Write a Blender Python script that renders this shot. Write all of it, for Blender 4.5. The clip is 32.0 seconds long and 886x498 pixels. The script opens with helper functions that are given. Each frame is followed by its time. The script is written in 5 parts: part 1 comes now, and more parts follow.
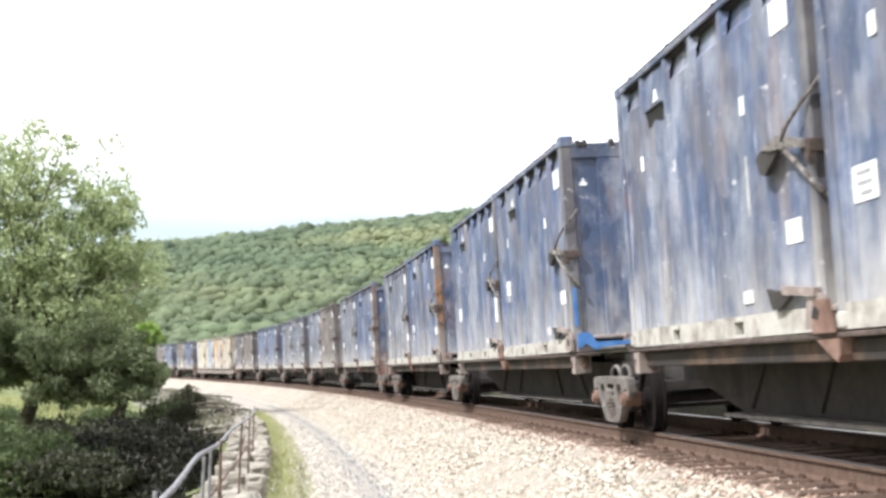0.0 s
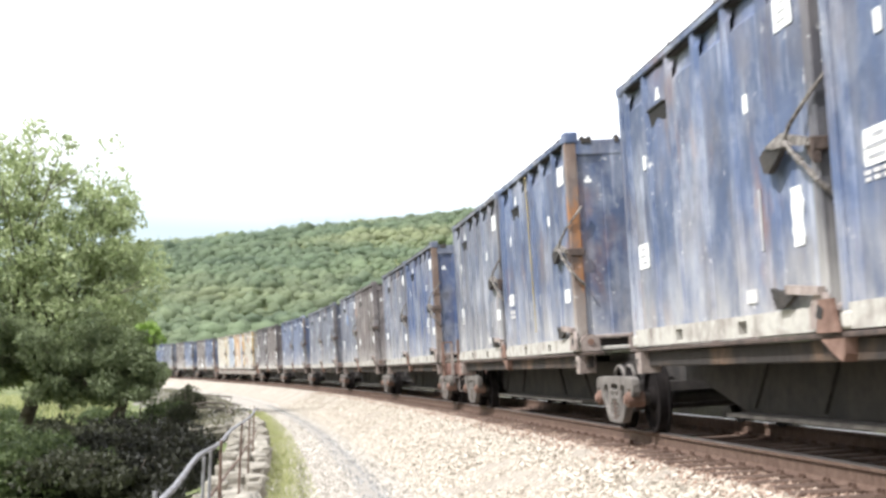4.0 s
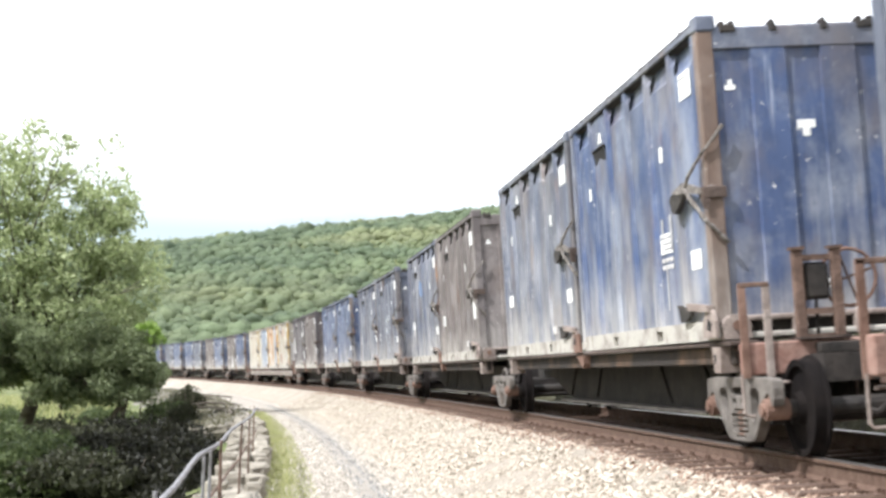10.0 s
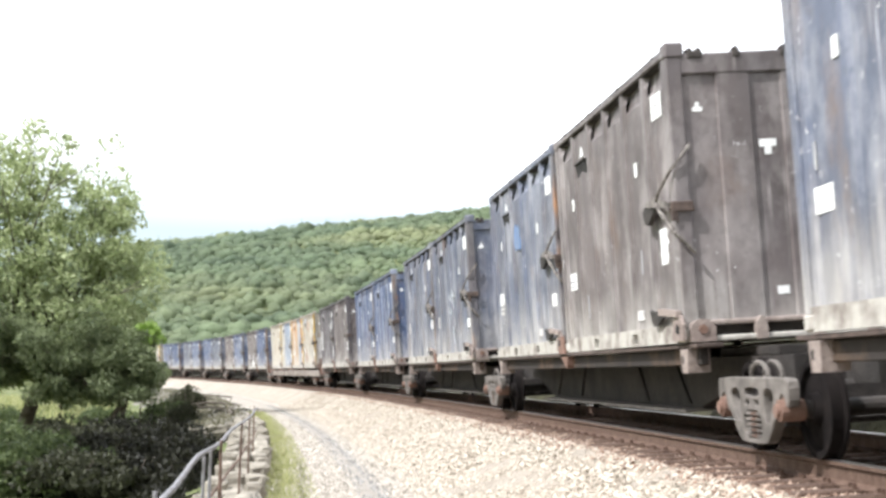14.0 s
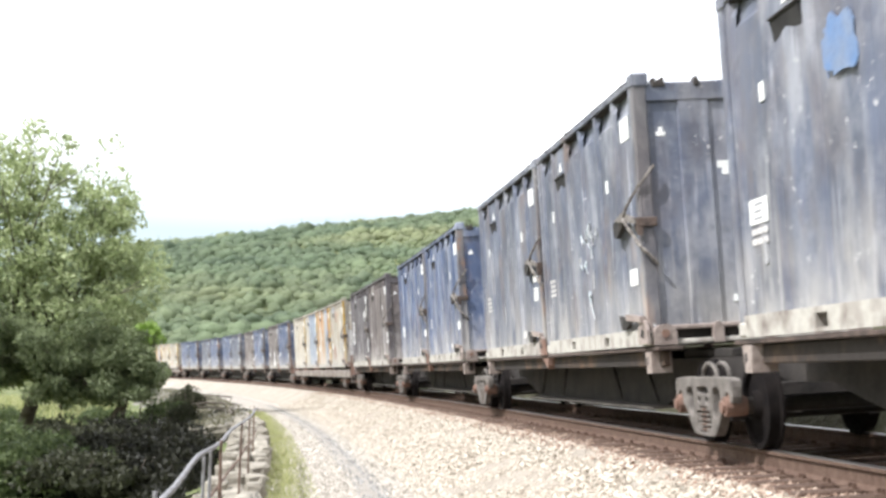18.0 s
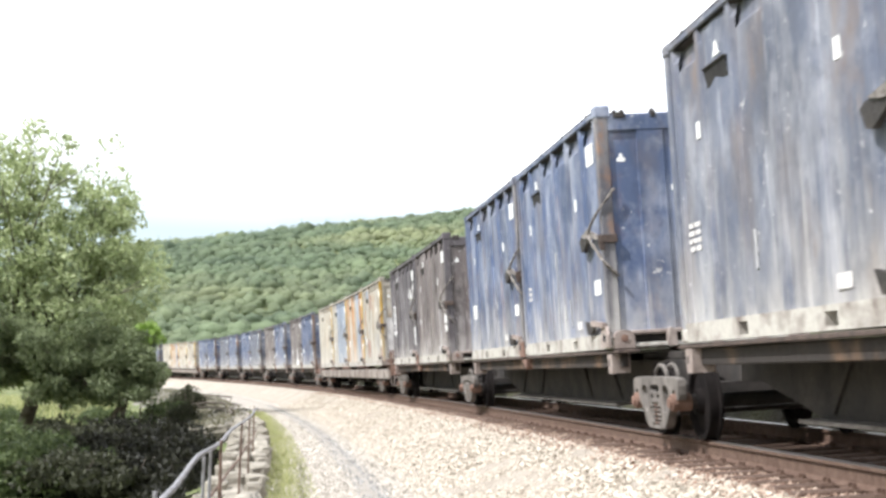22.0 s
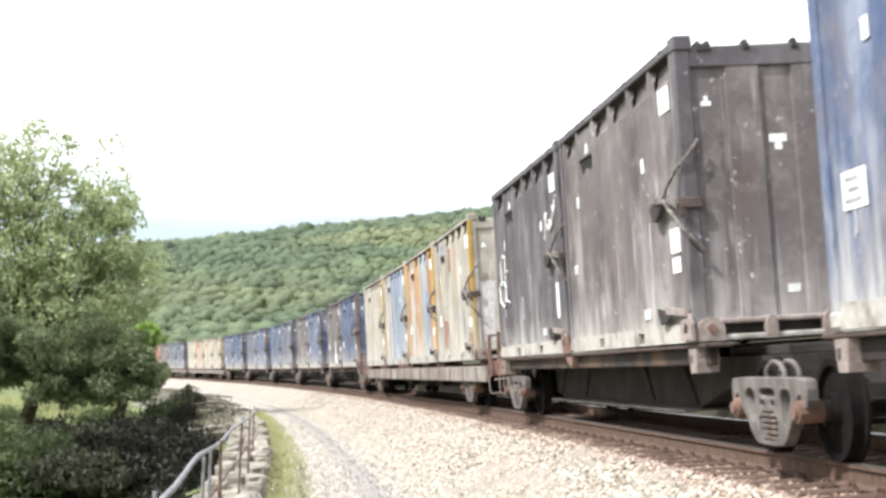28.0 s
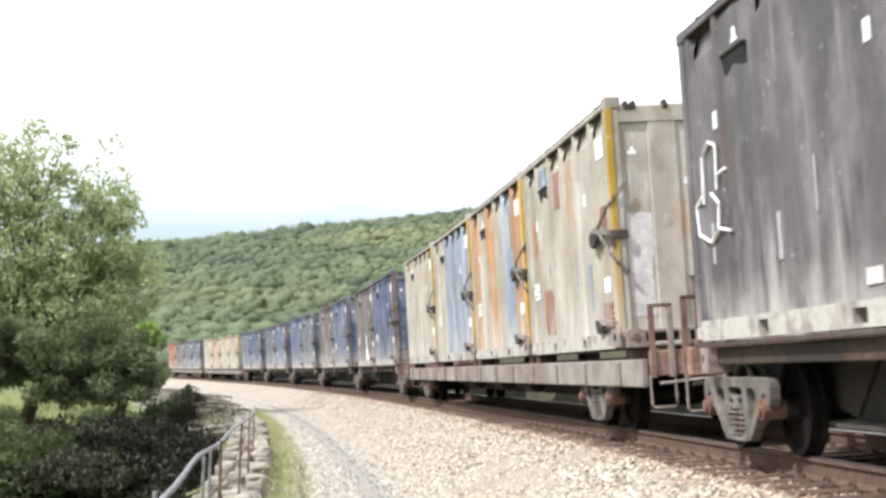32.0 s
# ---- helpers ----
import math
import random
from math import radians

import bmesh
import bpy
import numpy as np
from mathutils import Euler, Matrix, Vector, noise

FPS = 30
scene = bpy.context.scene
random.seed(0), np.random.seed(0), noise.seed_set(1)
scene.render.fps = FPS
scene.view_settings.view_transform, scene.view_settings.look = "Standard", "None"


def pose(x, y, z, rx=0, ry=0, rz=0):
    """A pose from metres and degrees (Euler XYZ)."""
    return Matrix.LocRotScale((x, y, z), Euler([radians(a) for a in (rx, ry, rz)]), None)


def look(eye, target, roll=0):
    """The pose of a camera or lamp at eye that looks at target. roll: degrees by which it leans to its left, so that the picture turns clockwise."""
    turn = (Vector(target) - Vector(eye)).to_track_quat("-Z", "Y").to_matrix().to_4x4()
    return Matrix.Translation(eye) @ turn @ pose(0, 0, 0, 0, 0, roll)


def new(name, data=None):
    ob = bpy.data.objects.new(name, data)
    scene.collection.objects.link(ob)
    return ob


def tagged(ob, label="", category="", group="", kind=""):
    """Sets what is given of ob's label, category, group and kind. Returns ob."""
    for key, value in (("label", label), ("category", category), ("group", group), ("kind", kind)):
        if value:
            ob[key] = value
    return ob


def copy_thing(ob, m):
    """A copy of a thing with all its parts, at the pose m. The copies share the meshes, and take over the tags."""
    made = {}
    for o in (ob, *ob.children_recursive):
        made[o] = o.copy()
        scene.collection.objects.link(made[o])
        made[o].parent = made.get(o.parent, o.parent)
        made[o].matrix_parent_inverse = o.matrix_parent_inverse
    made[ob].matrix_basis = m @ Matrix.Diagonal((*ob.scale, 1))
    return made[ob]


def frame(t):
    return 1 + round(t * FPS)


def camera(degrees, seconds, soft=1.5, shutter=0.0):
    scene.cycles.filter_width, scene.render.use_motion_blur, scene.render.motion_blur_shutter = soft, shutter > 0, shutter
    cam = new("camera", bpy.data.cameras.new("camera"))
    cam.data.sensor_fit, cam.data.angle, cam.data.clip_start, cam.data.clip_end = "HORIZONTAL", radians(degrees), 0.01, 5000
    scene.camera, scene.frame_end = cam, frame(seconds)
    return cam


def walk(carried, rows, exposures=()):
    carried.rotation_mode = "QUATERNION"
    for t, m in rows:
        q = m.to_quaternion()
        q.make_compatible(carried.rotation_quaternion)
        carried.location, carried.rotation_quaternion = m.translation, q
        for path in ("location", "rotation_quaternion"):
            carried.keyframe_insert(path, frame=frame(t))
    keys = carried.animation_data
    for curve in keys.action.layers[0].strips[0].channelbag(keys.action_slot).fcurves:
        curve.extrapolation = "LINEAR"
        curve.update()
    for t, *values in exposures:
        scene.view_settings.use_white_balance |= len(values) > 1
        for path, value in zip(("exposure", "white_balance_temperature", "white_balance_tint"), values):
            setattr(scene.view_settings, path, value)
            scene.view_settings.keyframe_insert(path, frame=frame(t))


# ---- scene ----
# Camera: fixed beside the line, eye 1.55 m over the cess path, whose level is z = 0.
EYE = 1.55
cam = camera(33.495, 32.0, soft=3.0, shutter=0.5)
PITCH = 0.08807
STAND = look((0, 0, EYE), (0, math.cos(PITCH), EYE + math.sin(PITCH)), 1.498)
# the picture darkens a little at the end
walk(cam, [(0, STAND), (32, STAND)], exposures=[(0, 0.77, 6300, 10), (28, 0.77, 6300, 10), (30.2, 0.75, 6300, 10), (31, 0.68, 6350, 10), (32, 0.58, 6350, 10)])

# ---- light ----
SUN_TO = Vector((-0.59, -0.32, 0.745)).normalized()
world = bpy.data.worlds.new("sky")
scene.world = world
world.use_nodes = True
wn, wl = world.node_tree.nodes, world.node_tree.links
sky = wn.new("ShaderNodeTexSky")
sky.sky_type, sky.sun_disc = "NISHITA", False
sky.sun_elevation = math.asin(SUN_TO.z)
sky.sun_rotation = math.atan2(SUN_TO.x, SUN_TO.y)
sky.air_density, sky.dust_density, sky.ozone_density = 1.0, 0.6, 1.0
tc = wn.new("ShaderNodeTexCoord")
mp = wn.new("ShaderNodeMapping")
mp.inputs["Scale"].default_value = (1.0, 1.0, 3.0)
cloud = wn.new("ShaderNodeTexNoise")
cloud.inputs["Scale"].default_value, cloud.inputs["Detail"].default_value = 2.6, 6.0
ramp = wn.new("ShaderNodeValToRGB")
ramp.color_ramp.elements[0].position, ramp.color_ramp.elements[1].position = 0.22, 0.44
mix = wn.new("ShaderNodeMixRGB")
mix.inputs[2].default_value = (13.0, 13.2, 13.6, 1)
wl.new(tc.outputs["Generated"], mp.inputs["Vector"])
wl.new(mp.outputs["Vector"], cloud.inputs["Vector"])
wl.new(cloud.outputs["Fac"], ramp.inputs["Fac"])
# the cloud cover thins towards the horizon
up, thin, cover = wn.new("ShaderNodeSeparateXYZ"), wn.new("ShaderNodeMapRange"), wn.new("ShaderNodeMath")
thin.inputs["From Min"].default_value, thin.inputs["From Max"].default_value = 0.095, 0.15
thin.inputs["To Min"].default_value = 0.19
cover.operation = "MULTIPLY"
wl.new(tc.outputs["Generated"], up.inputs[0])
wl.new(up.outputs["Z"], thin.inputs["Value"])
wl.new(ramp.outputs["Color"], cover.inputs[0])
wl.new(thin.outputs["Result"], cover.inputs[1])
wl.new(cover.outputs[0], mix.inputs[0])
wl.new(sky.outputs["Color"], mix.inputs[1])
wl.new(mix.outputs["Color"], wn["Background"].inputs["Color"])
wn["Background"].inputs["Strength"].default_value = 0.09
sun = new("sun", bpy.data.lights.new("sun", "SUN"))
sun.data.energy, sun.data.angle, sun.data.color = 4.4, radians(0.6), (1.0, 0.98, 0.97)
sun.matrix_world = look(SUN_TO * 50, (0, 0, 0))

# ---- the line: a curve of about 720 m radius, canted inwards ----
X0, PSI, KAPPA, KRATE, CANT = 3.5574, 0.076795, 0.00137674, 3.94e-7, 0.08506
SIDE_Z = EYE + 0.405          # lower near edge of the containers
HALF, FLOOR = 1.22, 1.0       # half a container's width, its floor above the rail
G = [-43.88, -28.15, -12.64, 3.64, 19.36, 34.92, 50.55, 66.50, 94.65, 110.63, 126.59, 142.51, 158.41, 174.32, 202.40, 230.51]
# how far the train has come, every two seconds from -2 s on: it slows down from 4.0 to 3.1 m/s
ROLL = [-68.466, -60.221, -52.216, -44.420, -36.752, -29.184, -21.726, -14.353, -7.096, 0.023, 7.006, 13.929, 20.730, 27.392, 33.931, 40.346, 46.650, 52.844, 58.898, 64.813]


def heading(s):
    return PSI + KAPPA * s + 0.5 * KRATE * s * s


def line_xy(s, n=24):
    """The foot of the containers' near side, s metres up the line."""
    x, y = X0, 0.0
    for i in range(n):
        a = heading(s * (i + 0.5) / n)
        x -= math.sin(a) * s / n
        y += math.cos(a) * s / n
    return x, y


def rail_frame(s):
    """Pose on the track's centre at rail height: x towards the camera, y away from the path, z up, canted."""
    a = heading(s)
    x, y = line_xy(s)
    right = Vector((math.cos(a), math.sin(a), 0))
    ahead = Vector((math.sin(a), -math.cos(a), 0))
    c, k = math.cos(CANT), math.sin(CANT)
    across, up = right * c + Vector((0, 0, k)), Vector((0, 0, c)) - right * k
    o = Vector((x, y, SIDE_Z)) + across * HALF - up * FLOOR
    m = Matrix((ahead, across, up)).transposed().to_4x4()
    m.translation = o
    return m


def beside(s, w, z):
    """A point w metres from the containers' near side towards the path's edge, at the level z."""
    a = heading(s)
    x, y = line_xy(s)
    return Vector((x - math.cos(a) * w, y - math.sin(a) * w, z))


def rolled(t):
    """How far the train has come at t seconds: a smooth curve through ROLL."""
    total = 0.0
    for k, way in enumerate(ROLL):
        u = abs(t + 2 - 2 * k) / 2
        total += way * (2 / 3 - u * u + u ** 3 / 2 if u < 1 else (2 - u) ** 3 / 6 if u < 2 else 0.0)
    return total


# ---- materials ----
def surface(name, rough=0.8, metal=0.0):
    m = bpy.data.materials.new(name)
    m.use_nodes = True
    b = m.node_tree.nodes["Principled BSDF"]
    b.inputs["Roughness"].default_value, b.inputs["Metallic"].default_value = rough, metal
    b.inputs["Specular IOR Level"].default_value = 0.3
    return m, m.node_tree.nodes, m.node_tree.links, b


def coords(n, l, stretch=(1, 1, 1), jitter=True):
    """Object coordinates, shifted at random from piece to piece."""
    t = n.new("ShaderNodeTexCoord")
    m = n.new("ShaderNodeMapping")
    m.inputs["Scale"].default_value = stretch
    l.new(t.outputs["Object"], m.inputs["Vector"])
    if jitter:
        o, k = n.new("ShaderNodeObjectInfo"), n.new("ShaderNodeMath")
        k.operation = "MULTIPLY"
        k.inputs[1].default_value = 37.0
        l.new(o.outputs["Random"], k.inputs[0])
        l.new(k.outputs[0], m.inputs["Location"])
    return m.outputs["Vector"]


def grain(n, l, vec, scale, detail=4.0, lo=0.35, hi=0.65, rough=0.6):
    t, r = n.new("ShaderNodeTexNoise"), n.new("ShaderNodeMapRange")
    t.inputs["Scale"].default_value, t.inputs["Detail"].default_value, t.inputs["Roughness"].default_value = scale, detail, rough
    r.inputs["From Min"].default_value, r.inputs["From Max"].default_value = lo, hi
    l.new(vec, t.inputs["Vector"])
    l.new(t.outputs["Fac"], r.inputs["Value"])
    return r.outputs["Result"]


def blend(n, l, fac, a, b):
    m = n.new("ShaderNodeMixRGB")
    for i, v in ((0, fac), (1, a), (2, b)):
        if isinstance(v, (tuple, list)):
            m.inputs[i].default_value = (*v, 1)
        elif isinstance(v, (int, float)):
            m.inputs[i].default_value = v
        else:
            l.new(v, m.inputs[i])
    return m.outputs["Color"]


def times(n, l, a, k):
    m = n.new("ShaderNodeMath")
    m.operation = "MULTIPLY"
    for i, v in ((0, a), (1, k)):
        if isinstance(v, (int, float)):
            m.inputs[i].default_value = v
        else:
            l.new(v, m.inputs[i])
    return m.outputs[0]


def relief(n, l, b, height, strength, distance=0.02):
    m = n.new("ShaderNodeBump")
    m.inputs["Strength"].default_value, m.inputs["Distance"].default_value = strength, distance
    l.new(height, m.inputs["Height"])
    l.new(m.outputs["Normal"], b.inputs["Normal"])


def thing_coords(n, l, stretch=(1, 1, 1)):
    """Object coordinates, shifted from thing to thing by the object's own colour value."""
    t, o, k, m = n.new("ShaderNodeTexCoord"), n.new("ShaderNodeObjectInfo"), n.new("ShaderNodeVectorMath"), n.new("ShaderNodeMapping")
    k.operation = "SCALE"
    k.inputs["Scale"].default_value = 40.0
    m.inputs["Scale"].default_value = stretch
    l.new(o.outputs["Color"], k.inputs[0])
    l.new(t.outputs["Object"], m.inputs["Vector"])
    l.new(k.outputs[0], m.inputs["Location"])
    return m.outputs["Vector"]


def worn_paint(name, base, faded, rust, rust_share=0.35, dust_to=0.95, grime=(0.125, 0.11, 0.112)):
    """Old sheet-steel paint: bleached clouds, grime, rust, thin pale drips, road dust at the foot."""
    m, n, l, b = surface(name, 0.55)
    v = thing_coords(n, l)
    vs = thing_coords(n, l, (1.0, 1.0, 0.52))
    vd = thing_coords(n, l, (1.0, 1.0, 0.07))
    col = blend(n, l, grain(n, l, vs, 1.1, 4, 0.34, 0.66, 0.55), tuple(c * 1.22 for c in base), tuple(c * 0.68 for c in base))
    col = blend(n, l, times(n, l, grain(n, l, vs, 1.5, 7, 0.48, 0.65, 0.62), 0.70), col, faded)
    col = blend(n, l, times(n, l, grain(n, l, v, 3.4, 6, 0.50, 0.72, 0.65), 0.40), col, faded)
    col = blend(n, l, times(n, l, grain(n, l, vs, 1.7, 6, 0.48, 0.66, 0.6), 0.60), col, grime)
    col = blend(n, l, times(n, l, grain(n, l, v, 7.0, 5, 0.52, 0.70), 0.35), col, tuple(c * 0.5 for c in base))
    run = times(n, l, grain(n, l, vs, 1.3, 8, 0.55, 0.68, 0.65), grain(n, l, v, 0.8, 2, 0.40, 0.62))
    col = blend(n, l, times(n, l, run, rust_share * 1.5), col, rust)
    drip = times(n, l, grain(n, l, vd, 7.0, 4, 0.58, 0.72), grain(n, l, v, 1.1, 3, 0.48, 0.66))
    col = blend(n, l, times(n, l, drip, 0.75), col, tuple(min(0.62, c * 1.75) for c in faded))
    t, sep = n.new("ShaderNodeTexCoord"), n.new("ShaderNodeSeparateXYZ")
    l.new(t.outputs["Object"], sep.inputs[0])
    r = n.new("ShaderNodeMapRange")
    r.inputs["From Min"].default_value, r.inputs["From Max"].default_value = dust_to, 0.1
    l.new(sep.outputs["Z"], r.inputs["Value"])
    dust = times(n, l, r.outputs["Result"], grain(n, l, vs, 2.8, 6, 0.32, 0.70))
    col = blend(n, l, times(n, l, dust, 0.85), col, (0.44, 0.415, 0.38))
    wash = n.new("ShaderNodeMapRange")
    wash.inputs["From Min"].default_value, wash.inputs["From Max"].default_value = dust_to + 0.75, 0.25
    l.new(sep.outputs["Z"], wash.inputs["Value"])
    streak = times(n, l, times(n, l, wash.outputs["Result"], grain(n, l, vd, 5.0, 5, 0.50, 0.66, 0.65)), grain(n, l, v, 0.9, 3, 0.36, 0.60))
    col = blend(n, l, times(n, l, streak, 0.66), col, (0.50, 0.48, 0.455))
    chip = times(n, l, grain(n, l, v, 11.0, 5, 0.64, 0.68), grain(n, l, v, 1.3, 2, 0.46, 0.60))
    col = blend(n, l, times(n, l, chip, 0.8), col, (0.50, 0.49, 0.48))
    o, h = n.new("ShaderNodeObjectInfo"), n.new("ShaderNodeHueSaturation")
    q = n.new("ShaderNodeMapRange")
    q.inputs["To Min"].default_value, q.inputs["To Max"].default_value = 0.90, 1.10
    l.new(o.outputs["Random"], q.inputs["Value"])
    l.new(q.outputs["Result"], h.inputs["Value"])
    l.new(col, h.inputs["Color"])
    l.new(h.outputs["Color"], b.inputs["Base Color"])
    relief(n, l, b, grain(n, l, v, 3.0, 6, 0.2, 0.8), 0.30, 0.02)
    return m


def mottled(name, a, c, scale=4.0, rough=0.85, bump=0.4, fine=30.0, metal=0.0, lo=0.35, hi=0.65, distance=0.02):
    m, n, l, b = surface(name, rough, metal)
    v = coords(n, l)
    col = blend(n, l, grain(n, l, v, scale, 6, lo, hi), a, c)
    col = blend(n, l, times(n, l, grain(n, l, v, fine, 3, 0.45, 0.7), 0.4), col, tuple(x * 0.55 for x in a))
    l.new(col, b.inputs["Base Color"])
    relief(n, l, b, grain(n, l, v, fine, 4, 0.2, 0.8), bump, distance)
    return m


RUST = (0.26, 0.12, 0.055)
PAINT = {
    "blue": worn_paint("faded_blue_paint", (0.068, 0.092, 0.162), (0.285, 0.300, 0.345), RUST, 0.30),
    "deep_blue": worn_paint("deep_blue_paint", (0.050, 0.074, 0.150), (0.235, 0.255, 0.300), RUST, 0.25),
    "grey_blue": worn_paint("grey_blue_paint", (0.092, 0.104, 0.142), (0.295, 0.298, 0.322), (0.18, 0.12, 0.08), 0.45),
    "brown_grey": worn_paint("weathered_grey_paint", (0.115, 0.097, 0.094), (0.300, 0.272, 0.262), (0.15, 0.10, 0.075), 0.4, dust_to=0.7),
    "dark_grey": worn_paint("dark_grey_paint", (0.082, 0.073, 0.080), (0.195, 0.180, 0.186), (0.105, 0.072, 0.057), 0.35, dust_to=0.55, grime=(0.085, 0.073, 0.072)),
    "tan": worn_paint("bare_tan_paint", (0.345, 0.312, 0.258), (0.47, 0.442, 0.39), (0.36, 0.176, 0.064), 0.6, grime=(0.28, 0.25, 0.21)),
    "orange": worn_paint("rusty_orange_paint", (0.37, 0.195, 0.090), (0.47, 0.38, 0.30), (0.27, 0.10, 0.05), 0.6, grime=(0.27, 0.17, 0.11)),
    "red": worn_paint("dull_red_paint", (0.264, 0.096, 0.064), (0.36, 0.264, 0.224), RUST, 0.4),
    "yellow": worn_paint("chipped_yellow_paint", (0.528, 0.32, 0.04), (0.544, 0.416, 0.176), RUST, 0.3, grime=(0.3, 0.2, 0.06)),
    "post": worn_paint("browned_post_paint", (0.085, 0.083, 0.095), (0.22, 0.205, 0.20), (0.25, 0.135, 0.075), 0.9),
    "rusty": worn_paint("rusty_post_paint", (0.150, 0.104, 0.082), (0.26, 0.205, 0.175), (0.29, 0.14, 0.065), 1.3),
    "pale_blue": worn_paint("pale_blue_paint", (0.216, 0.256, 0.328), (0.352, 0.368, 0.392), RUST, 0.3, grime=(0.2, 0.2, 0.21)),
}
INK = mottled("grey_print", (0.24, 0.24, 0.25), (0.36, 0.36, 0.37), 9, 0.7, 0.1, 40)
CYAN = mottled("pale_cyan_spray", (0.36, 0.43, 0.44), (0.46, 0.44, 0.45), 7, 0.7, 0.1, 30)
OCHRE = mottled("yellow_ochre_stain", (0.36, 0.27, 0.10), (0.42, 0.36, 0.22), 5, 0.8, 0.1, 20)
HOOK = mottled("red_brown_rust", (0.125, 0.072, 0.053), (0.23, 0.145, 0.112), 5, 0.9, 0.4, 20)
PINKDUST = mottled("pinkish_dusty_steel", (0.20, 0.158, 0.138), (0.315, 0.265, 0.235), 4, 0.9, 0.4, 18)
SILLRED = mottled("dusty_red_sill", (0.20, 0.105, 0.082), (0.34, 0.235, 0.195), 3, 0.9, 0.4, 16)
GREYSILL = mottled("dusty_grey_sill", (0.285, 0.255, 0.225), (0.15, 0.118, 0.098), 1.6, 0.9, 0.4, 14)
ROPE = mottled("grey_brown_chain", (0.085, 0.073, 0.066), (0.27, 0.245, 0.22), 14, 0.8, 0.6, 45)
BEAM = mottled("rust_blotched_beam", (0.028, 0.023, 0.020), (0.125, 0.078, 0.048), 1.3, 0.9, 0.4, 12, lo=0.48, hi=0.70)
DRYSOIL = mottled("dry_grey_soil", (0.125, 0.115, 0.10), (0.22, 0.205, 0.175), 1.2, 1.0, 0.8, 9, distance=0.06)
DUSTED = mottled("dusty_sill_paint", (0.41, 0.388, 0.346), (0.15, 0.122, 0.106), 3.2, 0.85, 0.3, 14, lo=0.47, hi=0.70)
RUT = mottled("compacted_grey_rut", (0.235, 0.212, 0.182), (0.335, 0.305, 0.268), 2.4, 0.95, 0.8, 24)
UNDER = mottled("underframe_grime", (0.021, 0.0188, 0.0173), (0.0465, 0.039, 0.0338), 2.2, 0.9, 0.4, 14)
DARK = mottled("oily_black_iron", (0.022, 0.020, 0.019), (0.05, 0.042, 0.036), 4, 0.7, 0.4, 20)
BROWN = mottled("brown_rust", (0.082, 0.052, 0.040), (0.165, 0.108, 0.083), 5, 0.9, 0.5, 26)
CASTING = mottled("dusty_cast_steel", (0.085, 0.075, 0.067), (0.185, 0.165, 0.147), 6, 0.85, 0.4, 24)
WHEEL = mottled("greasy_wheel_steel", (0.008, 0.007, 0.007), (0.018, 0.015, 0.014), 6, 0.95, 0.3, 24)
WHEEL.node_tree.nodes["Principled BSDF"].inputs["Specular IOR Level"].default_value = 0.05
TREAD = mottled("polished_tread", (0.42, 0.40, 0.38), (0.30, 0.28, 0.26), 9, 0.3, 0.1, 40, 0.9)
RAILRUST = mottled("rusty_rail_side", (0.085, 0.050, 0.036), (0.135, 0.088, 0.064), 9, 0.85, 0.4, 40)
TIE = mottled("old_sleeper_wood", (0.070, 0.043, 0.032), (0.125, 0.084, 0.063), 5, 0.95, 0.6, 18)
WHITE = mottled("white_marking", (0.80, 0.80, 0.78), (0.66, 0.66, 0.64), 8, 0.6, 0.1, 40)
DULLWHITE = mottled("dulled_white_marking", (0.62, 0.60, 0.57), (0.42, 0.40, 0.40), 9, 0.7, 0.1, 30)
LATCH = mottled("dark_brown_iron", (0.045, 0.034, 0.030), (0.11, 0.08, 0.066), 6, 0.85, 0.4, 30)
SKYBLUE = mottled("bright_blue_patch", (0.095, 0.175, 0.34), (0.17, 0.21, 0.29), 5, 0.6, 0.2, 20)
CHALK = mottled("bare_chalky_scrape", (0.40, 0.40, 0.40), (0.27, 0.27, 0.285), 7, 0.8, 0.2, 30)
TARP = mottled("blue_plastic_strap", (0.04, 0.15, 0.40), (0.10, 0.22, 0.46), 6, 0.45, 0.2, 24)
# Black that stands for the dark inside of slots and holes
BLACKSLOT = mottled("recess_shade_black", (0.015, 0.014, 0.014), (0.03, 0.028, 0.026), 6, 0.9, 0.1, 30)
GRAVEL = mottled("crushed_path_gravel", (0.312, 0.280, 0.240), (0.430, 0.396, 0.346), 0.9, 0.95, 0.8, 26, distance=0.04)
BED = mottled("ballast_bed", (0.305, 0.264, 0.214), (0.415, 0.367, 0.308), 1.1, 0.95, 1.0, 16, distance=0.06)
WALLSTONE = mottled("lichened_wall_stone", (0.185, 0.165, 0.132), (0.345, 0.315, 0.262), 3, 0.95, 0.8, 14)
GALV = mottled("weathered_pipe", (0.265, 0.265, 0.281), (0.172, 0.156, 0.148), 7, 0.55, 0.2, 40, 0.4)
EARTH = mottled("field_and_woodland_floor", (0.078, 0.101, 0.0351), (0.156, 0.164, 0.0702), 0.12, 1.0, 0.6, 1.3, distance=0.2)
# Dark soil tone; stands for shade under the wagons, darkens the wall's gaps
BACKING = mottled("dark_backing_soil", (0.035, 0.03, 0.02), (0.07, 0.07, 0.035), 0.8, 1.0, 0.8, 6, distance=0.1)
BARK = mottled("grey_brown_bark", (0.085, 0.07, 0.055), (0.16, 0.14, 0.115), 6, 0.95, 0.8, 22)


